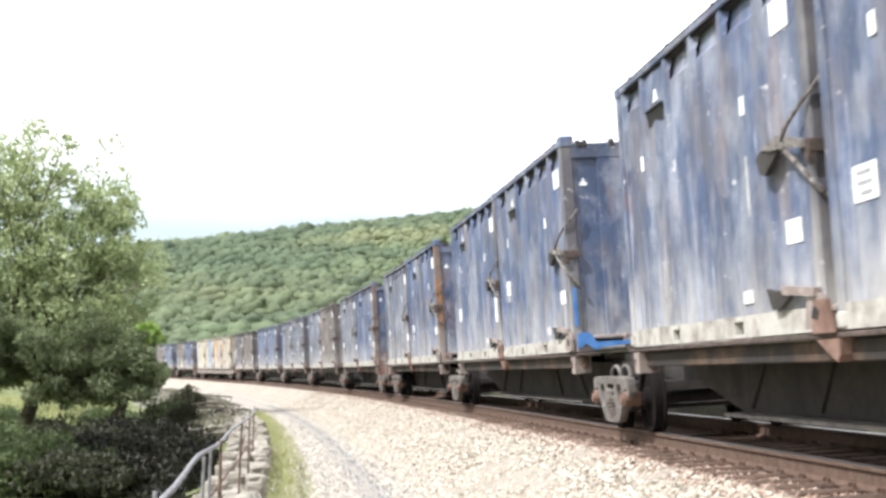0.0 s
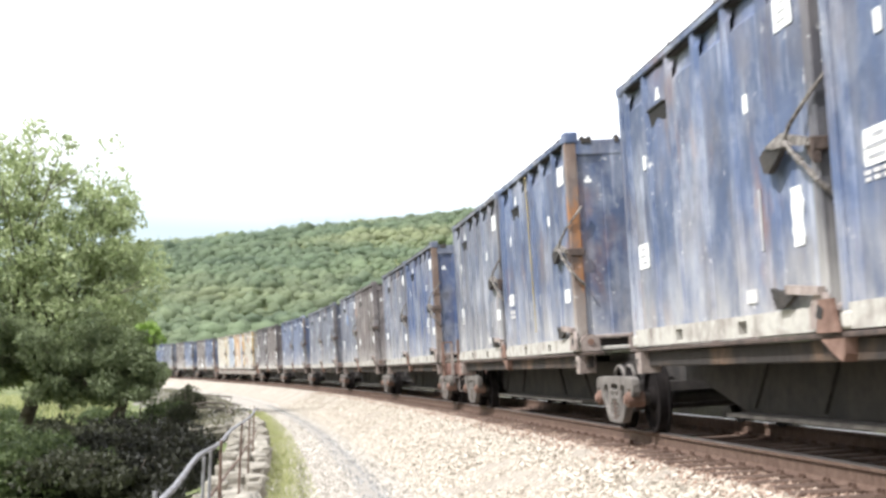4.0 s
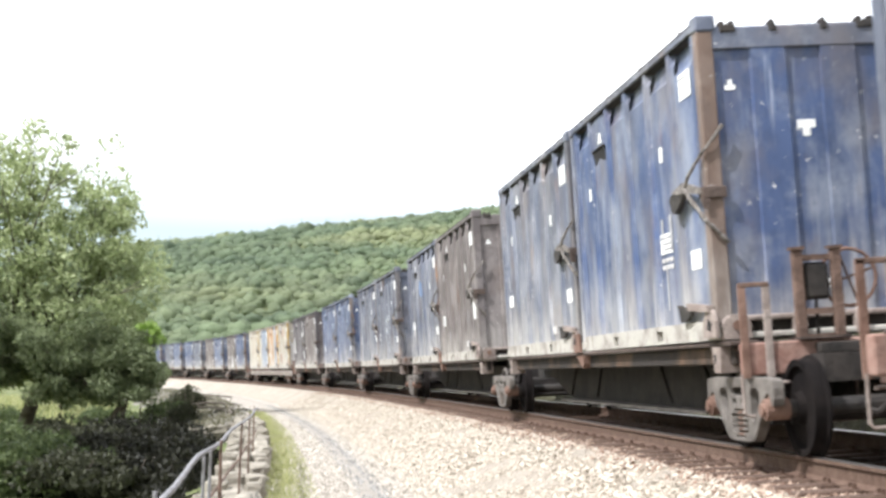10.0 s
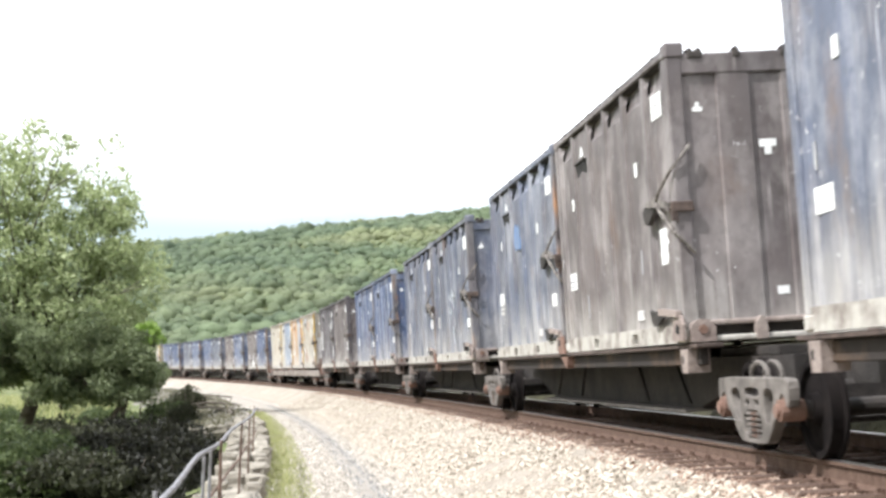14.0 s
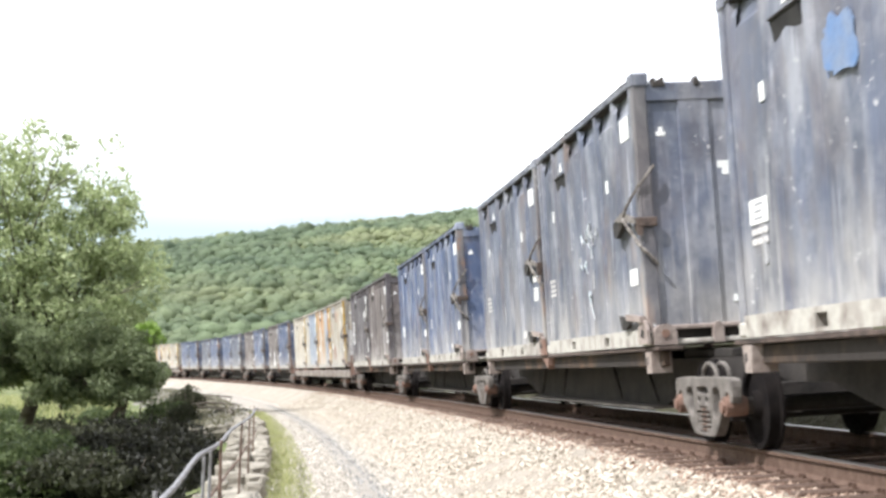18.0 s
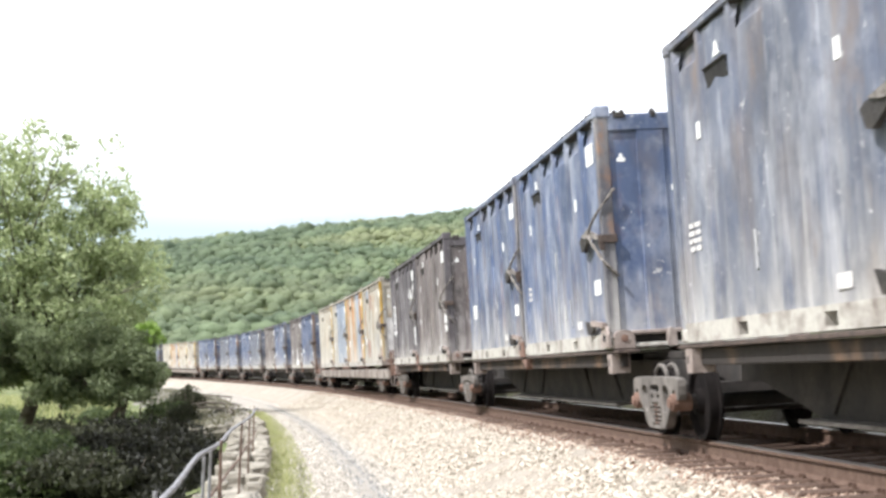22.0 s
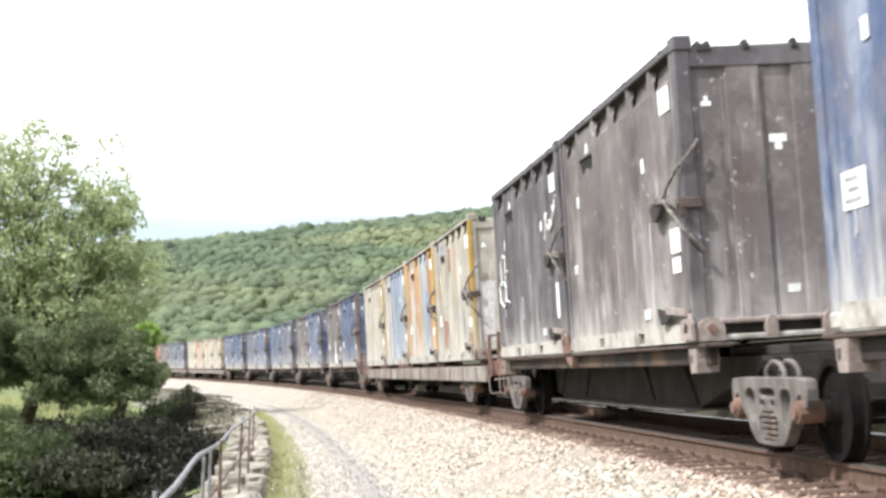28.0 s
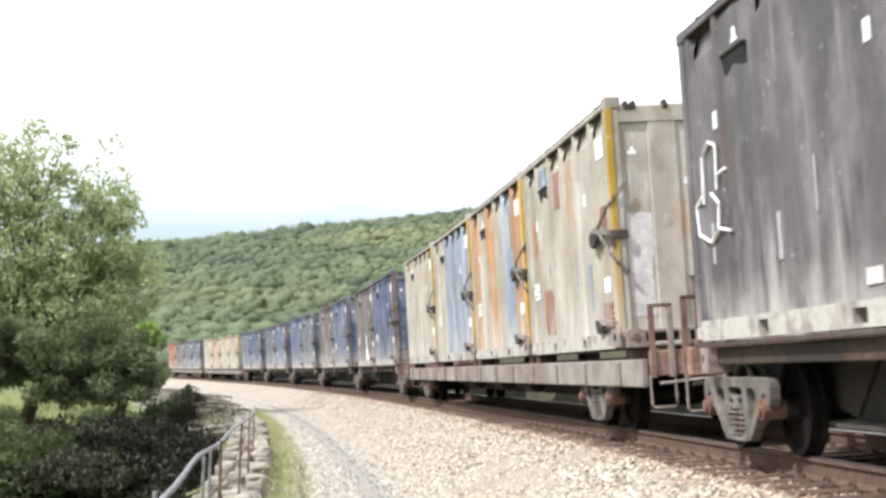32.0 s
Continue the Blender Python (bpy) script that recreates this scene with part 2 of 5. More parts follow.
def foliage(name, dark, mid, light, thin=0.35, patch=0.5):
    """Leaves: colour varies from clump to clump, some light passes through."""
    m, n, l, b = surface(name, 0.55)
    g = n.new("ShaderNodeNewGeometry")
    r = n.new("ShaderNodeValToRGB")
    e = r.color_ramp.elements
    e[0].color, e[1].color = (*dark, 1), (*light, 1)
    k = e.new(0.5)
    k.color = (*mid, 1)
    l.new(g.outputs["Random Per Island"], r.inputs["Fac"])
    v = coords(n, l, jitter=False)
    col = blend(n, l, times(n, l, grain(n, l, v, patch, 3, 0.42, 0.66), 0.40), r.outputs["Color"], light if patch < 0.1 else mid)
    l.new(col, b.inputs["Base Color"])
    t, x = n.new("ShaderNodeBsdfTranslucent"), n.new("ShaderNodeMixShader")
    l.new(col, t.inputs["Color"])
    x.inputs[0].default_value = thin
    l.new(b.outputs[0], x.inputs[1])
    l.new(t.outputs[0], x.inputs[2])
    l.new(x.outputs[0], n["Material Output"].inputs["Surface"])
    return m


def woodland(name, dark, mid, light):
    """Far woods: stands of darker and of yellower trees, each crown a little apart."""
    m, n, l, b = surface(name, 0.7)
    g = n.new("ShaderNodeNewGeometry")
    v = coords(n, l, jitter=False)
    col = blend(n, l, grain(n, l, v, 0.022, 4, 0.36, 0.62), dark, mid)
    col = blend(n, l, times(n, l, grain(n, l, v, 0.009, 3, 0.46, 0.66), 0.75), col, light)
    shade = n.new("ShaderNodeMapRange")
    shade.inputs["To Min"].default_value, shade.inputs["To Max"].default_value = 0.82, 1.16
    l.new(g.outputs["Random Per Island"], shade.inputs["Value"])
    h = n.new("ShaderNodeHueSaturation")
    l.new(shade.outputs["Result"], h.inputs["Value"])
    l.new(col, h.inputs["Color"])
    l.new(h.outputs["Color"], b.inputs["Base Color"])
    t, x = n.new("ShaderNodeBsdfTranslucent"), n.new("ShaderNodeMixShader")
    l.new(h.outputs["Color"], t.inputs["Color"])
    x.inputs[0].default_value = 0.52
    l.new(b.outputs[0], x.inputs[1])
    l.new(t.outputs[0], x.inputs[2])
    l.new(x.outputs[0], n["Material Output"].inputs["Surface"])
    return m


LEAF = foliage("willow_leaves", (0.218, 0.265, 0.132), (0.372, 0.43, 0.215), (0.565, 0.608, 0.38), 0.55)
# Three shrub tones: light and shade on the bank are put in the colours
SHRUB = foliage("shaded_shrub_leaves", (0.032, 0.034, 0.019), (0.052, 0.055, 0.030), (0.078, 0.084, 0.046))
SHADELEAF = foliage("deep_shade_leaves", (0.012, 0.012, 0.008), (0.020, 0.020, 0.012), (0.034, 0.035, 0.019))
# Darks lifted and greens greyed: the haze of distance is in these colours
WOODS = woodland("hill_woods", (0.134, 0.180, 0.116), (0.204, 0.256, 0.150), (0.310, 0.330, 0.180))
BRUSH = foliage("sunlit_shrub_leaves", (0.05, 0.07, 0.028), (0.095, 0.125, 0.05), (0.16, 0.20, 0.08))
# Sunlit sprig: the light on it is put into this green
SUNSPRIG = foliage("sunlit_sprig_leaves", (0.16, 0.26, 0.05), (0.27, 0.40, 0.09), (0.40, 0.52, 0.16), 0.5)
# Dimmer copy of the tree's leaves: shade under the crown is in the colour
DUSK = foliage("shaded_underside_leaves", (0.105, 0.132, 0.072), (0.185, 0.222, 0.112), (0.29, 0.33, 0.18), 0.5)
GRASS = foliage("verge_grass", (0.215, 0.24, 0.092), (0.335, 0.352, 0.15), (0.45, 0.432, 0.24), 0.4)
DRYGRASS = foliage("dry_bank_grass", (0.10, 0.098, 0.06), (0.17, 0.16, 0.105), (0.25, 0.235, 0.165), 0.4)


# ---- mesh helpers ----
def block(bm, x0, x1, y0, y1, z0, z1, soft=0.0):
    vs = [bm.verts.new(p) for p in ((x0, y0, z0), (x1, y0, z0), (x1, y1, z0), (x0, y1, z0), (x0, y0, z1), (x1, y0, z1), (x1, y1, z1), (x0, y1, z1))]
    fs = [bm.faces.new([vs[i] for i in q]) for q in ((0, 3, 2, 1), (4, 5, 6, 7), (0, 1, 5, 4), (1, 2, 6, 5), (2, 3, 7, 6), (3, 0, 4, 7))]
    if soft:
        es = list({e for f in fs for e in f.edges})
        bmesh.ops.bevel(bm, geom=es, offset=soft, segments=1, affect="EDGES")


def extruded(bm, outline, lo, hi, axis="y"):
    """A prism: an outline of (a, b) pairs drawn out along an axis (y: a is x; x: a is y; b is z. z: a, b are x, y)."""
    def at(a, b, d):
        return {"y": (a, d, b), "x": (d, a, b), "z": (a, b, d)}[axis]
    one = [bm.verts.new(at(a, b, lo)) for a, b in outline]
    two = [bm.verts.new(at(a, b, hi)) for a, b in outline]
    bm.faces.new(one)
    bm.faces.new(two[::-1])
    for i in range(len(one)):
        j = (i + 1) % len(one)
        bm.faces.new((one[j], one[i], two[i], two[j]))
    bmesh.ops.recalc_face_normals(bm, faces=bm.faces)


def rod(bm, p, q, r, n=8, r2=None):
    p, q = Vector(p), Vector(q)
    d = (q - p).normalized()
    u = d.orthogonal().normalized()
    w = d.cross(u)
    r2 = r if r2 is None else r2
    a = [bm.verts.new(p + (u * math.cos(i * math.tau / n) + w * math.sin(i * math.tau / n)) * r) for i in range(n)]
    b = [bm.verts.new(q + (u * math.cos(i * math.tau / n) + w * math.sin(i * math.tau / n)) * r2) for i in range(n)]
    bm.faces.new(a[::-1])
    bm.faces.new(b)
    for i in range(n):
        bm.faces.new((a[i], a[(i + 1) % n], b[(i + 1) % n], b[i]))


def tube(bm, pts, r, n=8):
    """One bent pipe through the points."""
    pts = [Vector(p) for p in pts]
    rings = []
    for i, p in enumerate(pts):
        d = (pts[min(i + 1, len(pts) - 1)] - pts[max(i - 1, 0)]).normalized()
        u = d.cross(Vector((0.13, 0.29, 0.95))).normalized()
        w = d.cross(u)
        rings.append([bm.verts.new(p + (u * math.cos(k * math.tau / n) + w * math.sin(k * math.tau / n)) * r) for k in range(n)])
    for a, b in zip(rings, rings[1:]):
        for k in range(n):
            bm.faces.new((a[k], a[(k + 1) % n], b[(k + 1) % n], b[k]))
    bm.faces.new(rings[0][::-1])
    bm.faces.new(rings[-1])


def lathe(bm, profile, axis_y=0.0, n=28):
    """Rings of (radius, y) about the y axis."""
    rings = [[bm.verts.new((r * math.cos(i * math.tau / n), y, r * math.sin(i * math.tau / n))) for i in range(n)] for r, y in profile]
    for a, b in zip(rings, rings[1:]):
        for i in range(n):
            bm.faces.new((a[i], a[(i + 1) % n], b[(i + 1) % n], b[i]))
    bm.faces.new(rings[0][::-1])
    bm.faces.new(rings[-1])
    bmesh.ops.recalc_face_normals(bm, faces=bm.faces)


def smoothed(outline, rounds=2):
    """Cuts the corners of an outline, so that it comes out rounded."""
    for _ in range(rounds):
        cut = []
        for (a, b), (c, d) in zip(outline, outline[1:] + outline[:1]):
            cut += [(a * 0.75 + c * 0.25, b * 0.75 + d * 0.25), (a * 0.25 + c * 0.75, b * 0.25 + d * 0.75)]
        outline = cut
    return outline


def pierced(bm, outer, holes, lo, hi):
    """A casting: an outline in x and z with holes, drawn out along y, its rims bevelled."""
    edges = []
    for loop in [outer, *holes]:
        vs = [bm.verts.new((x, lo, z)) for x, z in loop]
        edges += [bm.edges.new((a, b)) for a, b in zip(vs, vs[1:] + vs[:1])]
    bmesh.ops.triangle_fill(bm, edges=edges, use_beauty=True)
    grown = bmesh.ops.extrude_face_region(bm, geom=list(bm.faces))["geom"]
    bmesh.ops.translate(bm, verts=[v for v in grown if isinstance(v, bmesh.types.BMVert)], vec=(0, hi - lo, 0))
    bmesh.ops.recalc_face_normals(bm, faces=bm.faces)
    rims = [e for e in bm.edges if len(e.link_faces) == 2 and abs(e.link_faces[0].normal.y) + abs(e.link_faces[1].normal.y) > 0.9 and abs(abs(e.link_faces[0].normal.y) - abs(e.link_faces[1].normal.y)) > 0.5]
    bmesh.ops.bevel(bm, geom=rims, offset=0.008, segments=1, affect="EDGES")


def mesh_of(name, bm, material):
    me = bpy.data.meshes.new(name)
    bm.to_mesh(me)
    bm.free()
    me.materials.append(material)
    return me


def part(name, bm, material, parent, label="", at=None):
    """Links a bmesh as ONE mesh object under a thing or part."""
    ob = new(name, mesh_of(name, bm, material))
    ob.parent = parent
    if at is not None:
        ob.matrix_basis = at
    return tagged(ob, label)


def soup(name, verts, faces, material, smooth=False):
    """An object from numpy arrays of corners and of equal-sided faces."""
    verts, faces = np.asarray(verts, np.float32), np.asarray(faces, np.int32)
    me = bpy.data.meshes.new(name)
    me.vertices.add(len(verts))
    me.vertices.foreach_set("co", verts.ravel())
    k = faces.shape[1]
    me.loops.add(faces.size)
    me.loops.foreach_set("vertex_index", faces.ravel())
    me.polygons.add(len(faces))
    me.polygons.foreach_set("loop_start", np.arange(0, faces.size, k, dtype=np.int32))
    me.polygons.foreach_set("use_smooth", np.full(len(faces), smooth))
    me.update(calc_edges=True)
    me.validate()
    me.materials.append(material)
    return new(name, me)


# ---- ground, hill and line ----
def hill_z(x, y):
    """Level of the open ground: flat valley floor, a wooded hill ahead, gentler slopes all round."""
    d = np.hypot(x, y)
    az = np.arctan2(x, y)
    crest = 78 + 95 * np.clip(az, -0.6, 0.35) + 5 * np.sin(az * 9 + 1.0) * np.abs(az)
    rise = np.clip((d - 230) / 470, 0, 1)
    rise = rise * rise * (3 - 2 * rise) * 0.5 + rise * 0.5
    front = np.clip((1.5 - np.abs(az)) / 0.5, 0.25, 1)
    top = crest * rise * front
    return top - np.clip((d - 720) / 3000, 0, 1) * 40 * front


def lateral(x, y):
    """Distance from the containers' near side towards the river, roughly, on the circle of the line."""
    r = 1 / 0.00141
    cx, cy = X0 - math.cos(PSI) * r, -math.sin(PSI) * r
    return r - np.hypot(x - cx, y - cy)


def build_ground():
    u = np.concatenate([-np.geomspace(3800, 60, 46), np.linspace(-56, 56, 57), np.geomspace(60, 3800, 46)])
    x, y = np.meshgrid(u, u, indexing="ij")
    w = lateral(x, y)
    z = np.full_like(x, -0.35)
    z -= 0.9 * np.clip((w - 4.7) / 1.2, 0, 1)
    z = z + hill_z(x, y)
    z += 0.25 * np.sin(x * 0.11) * np.cos(y * 0.13) * np.clip((np.abs(w) - 9) / 10, 0, 1)
    n = len(u)
    i = np.arange(n * n).reshape(n, n)
    f = np.stack([i[:-1, :-1], i[1:, :-1], i[1:, 1:], i[:-1, 1:]], -1).reshape(-1, 4)
    ob = soup("ground", np.stack([x, y, z], -1).reshape(-1, 3), f, EARTH, True)
    tagged(ob, "green grass and woodland floor of a river valley", "ground", kind="structure")


build_ground()


def sheet_along(name, offsets, s0, s1, step, material, wobble=0.0):
    """A sheet along the line: offsets are (w, z) across it."""
    rng = np.random.default_rng(len(name))
    ss = np.arange(s0, s1 + step, step)
    v, m = [], len(offsets)
    for s in ss:
        for w, z in offsets:
            v.append(beside(s, w + rng.normal(0, wobble * 2), z + rng.normal(0, wobble)))
    i = np.arange(len(v)).reshape(len(ss), m)
    f = np.stack([i[:-1, :-1], i[:-1, 1:], i[1:, 1:], i[1:, :-1]], -1).reshape(-1, 4)
    return soup(name, [tuple(p) for p in v], f, material, True)


RAIL_Z = SIDE_Z - FLOOR       # about the near rail's head
bed = sheet_along("ballast_bed", [(-5.2, -0.3), (-3.6, 0.55), (-3.0, RAIL_Z + 0.03), (-2.2, RAIL_Z - 0.05), (-1.2, RAIL_Z - 0.14), (-0.2, RAIL_Z - 0.197), (0.15, RAIL_Z - 0.22), (0.45, 0.56), (0.8, 0.36), (1.2, 0.16), (1.6, 0.04), (1.9, -0.04)], -60, 330, 1.0, BED, 0.012)
tagged(bed, "tan limestone ballast bed of the railway line", "ballast", kind="structure")
path = sheet_along("path", [(1.55, -0.02), (1.9, 0.01), (2.3, 0.015), (2.65, -0.02), (2.85, -0.03), (3.05, -0.01), (3.4, 0.0), (3.75, -0.01), (4.3, -0.02), (4.6, -0.06)], -60, 330, 1.0, GRAVEL, 0.006)
tagged(path, "pale crushed-stone path beside the railway line", "path", kind="structure")


# Added bank blocks the view under the wagons; its colour is darkened for shade
backdrop = sheet_along("cutting_bank", [(-3.9, -0.4), (-4.15, 0.7), (-4.7, 1.9), (-6.0, 2.9), (-9.0, 3.4), (-14.0, 2.9), (-22.0, -0.5)], -60, 330, 1.5, BACKING, 0.06)
tagged(backdrop, "dark bank added behind the line, closing the view under wagons", "bank", kind="structure")


def build_rut():
    """A compacted strip of uneven width along the path."""
    v = []
    ss = np.arange(10, 125, 0.35)
    for s in ss:
        a, b = 0.16 * noise.noise((s * 0.45, 3, 0)) + 0.06 * noise.noise((s * 2.1, 5, 0)), 0.16 * noise.noise((s * 0.5, 9, 0)) + 0.06 * noise.noise((s * 1.9, 7, 0))
        for w, z in ((2.47 + a, -0.010), (2.53 + a * 0.5, 0.003), (2.60 + b * 0.5, 0.002), (2.67 + b, -0.010)):
            v.append(tuple(beside(s, w + 0.03 * noise.noise((s * 3, w, 1)), z)))
    i = np.arange(len(v)).reshape(len(ss), 4)
    f = np.stack([i[:-1, :-1], i[:-1, 1:], i[1:, 1:], i[1:, :-1]], -1).reshape(-1, 4)
    return soup("wheel_rut", v, f, RUT, True)


rut = build_rut()
tagged(rut, "grey compacted wheel rut in the pale path", "rut", kind="structure")


def build_rail(off, label):
    """A flat-bottomed rail swept along the track."""
    prof = [(-0.075, -0.18), (-0.075, -0.165), (-0.012, -0.145), (-0.012, -0.05), (-0.036, -0.035), (-0.036, -0.006), (-0.028, 0.0),
            (0.028, 0.0), (0.036, -0.006), (0.036, -0.035), (0.012, -0.05), (0.012, -0.145), (0.075, -0.165), (0.075, -0.18)]
    ss = np.arange(-60, 331, 1.5)
    v = []
    for s in ss:
        m = rail_frame(s)
        v += [tuple(m @ Vector((0, off + a, b))) for a, b in prof]
    k = len(prof)
    i = np.arange(len(v)).reshape(len(ss), k)
    j = np.roll(i, -1, axis=1)
    f = np.stack([i[:-1], j[:-1], j[1:], i[1:]], -1)
    ob = soup("rail", v, f.reshape(-1, 4), RAILRUST)
    ob.data.materials.append(TREAD)
    head = np.zeros(f.shape[:2], np.int32)
    head[:, 5:8] = 1
    ob.data.polygons.foreach_set("material_index", head.ravel())
    return tagged(ob, label, "rail", "running rails", "structure")


build_rail(-0.7535, "rusty steel rail with a worn bright head")
build_rail(0.7535, "rusty steel rail with a worn bright head")

# ---- retaining wall, railing and verge ----
def profile_z(w):
    """Level of ballast and path at the offset w."""
    return np.interp(w, [-3.0, -2.2, -1.2, -0.2, 0.15, 0.45, 0.8, 1.2, 1.6, 1.9, 2.3, 2.65, 2.85, 3.05, 3.4, 4.6],
                     [RAIL_Z + 0.03, RAIL_Z - 0.05, RAIL_Z - 0.14, RAIL_Z - 0.197, RAIL_Z - 0.22, 0.56, 0.36, 0.16, 0.04, 0.01, 0.015, -0.02, -0.03, -0.01, 0.0, -0.06])


LINE_S = np.linspace(-60, 340, 801)
LINE_P = np.array([line_xy(s) for s in LINE_S])


def spots(s, w, z):
    """Points beside the line, for arrays."""
    a = PSI + KAPPA * s + 0.5 * KRATE * s * s
    x = np.interp(s, LINE_S, LINE_P[:, 0]) - np.cos(a) * w
    y = np.interp(s, LINE_S, LINE_P[:, 1]) - np.sin(a) * w
    return np.stack([x, y, z], -1)


def rough_stone(bm, lx, ly, lz, rng):
    """A rough-hewn block with its top at z = 0."""
    block(bm, -lx / 2, lx / 2, -ly / 2, ly / 2, -lz, 0, min(lx, ly, lz) * 0.16)
    for v in bm.verts:
        v.co += Vector((rng.uniform(-1, 1), rng.uniform(-1, 1), rng.uniform(-1, 1))) * 0.022


def build_wall():
    rng = random.Random(5)
    # Sheet under the stones, dark in colour so the gaps between them come out dark
    w = sheet_along("retaining_wall", [(4.00, -0.10), (4.06, -0.06), (4.66, -0.08), (4.72, -0.14), (4.82, -1.7)], -8, 50, 1.0, BACKING, 0.01)
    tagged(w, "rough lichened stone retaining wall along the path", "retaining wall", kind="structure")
    kinds = []
    for k in range(8):
        bm = bmesh.new()
        rough_stone(bm, rng.uniform(0.22, 0.31), rng.uniform(0.45, 0.80), rng.uniform(0.22, 0.30), rng)
        kinds.append(mesh_of("stone", bm, WALLSTONE))
    for row, (w0, lift) in enumerate(((4.15, 0.11), (4.42, 0.05), (4.66, 0.06))):
        s = (6.0, 6.3, 17.0)[row]
        while s < 49:
            if rng.random() > 0.08:
                o = new("stone", rng.choice(kinds))
                o.parent = w
                a = math.degrees(heading(s))
                o.matrix_basis = Matrix.Translation(beside(s, w0 + rng.uniform(-0.04, 0.04), lift + rng.uniform(-0.03, 0.16))) @ pose(0, 0, 0, rng.uniform(-5, 5), rng.uniform(-5, 5), a + rng.uniform(-7, 7))
            s += rng.uniform(0.72, 1.02)
    for depth in range(2):
        s = 15.0 + depth * 0.4
        while s < 49:
            o = new("stone", rng.choice(kinds))
            o.parent = w
            a = math.degrees(heading(s))
            o.matrix_basis = Matrix.Translation(beside(s, 4.76 + 0.06 * depth, -0.12 - 0.28 * depth + rng.uniform(-0.03, 0.03))) @ pose(0, 0, 0, rng.uniform(-4, 4), rng.uniform(-4, 4), a + rng.uniform(-5, 5))
            s += rng.uniform(0.8, 1.0)
    for level in range(4):                  # the return at the wall's far end
        for col in range(5):
            o = new("stone", rng.choice(kinds))
            o.parent = w
            a = math.degrees(heading(48.6)) + 90
            o.matrix_basis = Matrix.Translation(beside(48.6 + rng.uniform(-0.1, 0.1), 4.8 + 0.55 * col + 0.2 * (level % 2), -0.02 - 0.1 * col - 0.27 * level)) @ pose(0, 0, 0, rng.uniform(-4, 4), rng.uniform(-4, 4), a + rng.uniform(-6, 6))


build_wall()


def build_railing():
    r = new("pipe_railing")
    tagged(r, "weathered grey pipe railing with rusty posts on the wall", "railing")
    for z, rad, paint in ((0.95, 0.018, GALV), (0.55, 0.013, BROWN)):
        bm = bmesh.new()
        ss = np.linspace(1.0, 27.0, 30)
        pts = [beside(s, float(np.interp(s, (1, 7.5, 11, 16, 22, 27), (4.26, 4.27, 4.34, 4.34, 4.28, 4.25))) + 0.008 * math.sin(s * 1.3), z + 0.014 * math.sin(s * 0.9 + z * 5)) for s in ss]
        tube(bm, pts, rad, 8)
        part("top_pipe" if z > 0.9 else "lower_pipe", bm, paint, r)
    for k, s in enumerate((1.8, 4.6, 7.5, 10.6, 11.4, 13.1, 17.5, 22.0, 26.6)):
        bm = bmesh.new()
        p = beside(s, 4.29, 0)
        lean = 0.012 * math.sin(k * 2.3)
        rod(bm, p - Vector((0, 0, 0.15)), p + Vector((lean, 0, 0.98)), 0.024 if k == 5 else 0.014, 8, 0.012)
        part("post", bm, BROWN if k > 4 else GALV, r)


build_railing()


# ---- plants ----
def leaf_cloud(centres, radii, count, size, rng, squash=0.8, droop=0.0):
    """Folded leaf sprays scattered through clumps: two triangles each."""
    pick = rng.integers(0, len(centres), count)
    d = rng.normal(size=(count, 3))
    d /= np.linalg.norm(d, axis=1)[:, None]
    r = rng.uniform(0.35, 1.0, count) ** 0.5
    p = centres[pick] + d * (r * radii[pick])[:, None] * np.array([1, 1, squash])
    a = rng.normal(size=(count, 3))
    a[:, 2] -= droop
    a /= np.linalg.norm(a, axis=1)[:, None]
    b = np.cross(a, rng.normal(size=(count, 3)))
    b /= np.linalg.norm(b, axis=1)[:, None]
    s = (size * rng.uniform(0.6, 1.4, count))[:, None]
    n = np.cross(a, b) * s * 0.18
    v = np.stack([p - a * s * 0.5, p + b * s * 0.24 + n, p + a * s * 0.5, p - b * s * 0.24 + n], 1).reshape(-1, 3)
    i = np.arange(count)[:, None] * 4
    f = np.concatenate([i + [0, 1, 2], i + [0, 2, 3]], 1).reshape(-1, 3)
    return v, f


def limb(bm, p, q, r0, r1, rng, depth, tips):
    """A bending branch that forks."""
    p, q = Vector(p), Vector(q)
    mid = p.lerp(q, 0.5) + Vector((rng.uniform(-1, 1), rng.uniform(-1, 1), rng.uniform(-0.3, 0.6))) * (q - p).length * 0.10
    rod(bm, p, mid, r0, 8 if depth > 1 else 6, (r0 + r1) / 2)
    rod(bm, mid, q, (r0 + r1) / 2, 8 if depth > 1 else 6, r1)
    if depth == 0:
        tips.append(q)
        return
    for _ in range(3):
        d = (q - p).normalized() + Vector((rng.uniform(-1, 1), rng.uniform(-1, 1), rng.uniform(-0.35, 0.6))) * 0.9
        limb(bm, q if rng.random() < 0.6 else mid, q + d.normalized() * (q - p).length * rng.uniform(0.55, 0.8), r1, r1 * 0.4, rng, depth - 1, tips)


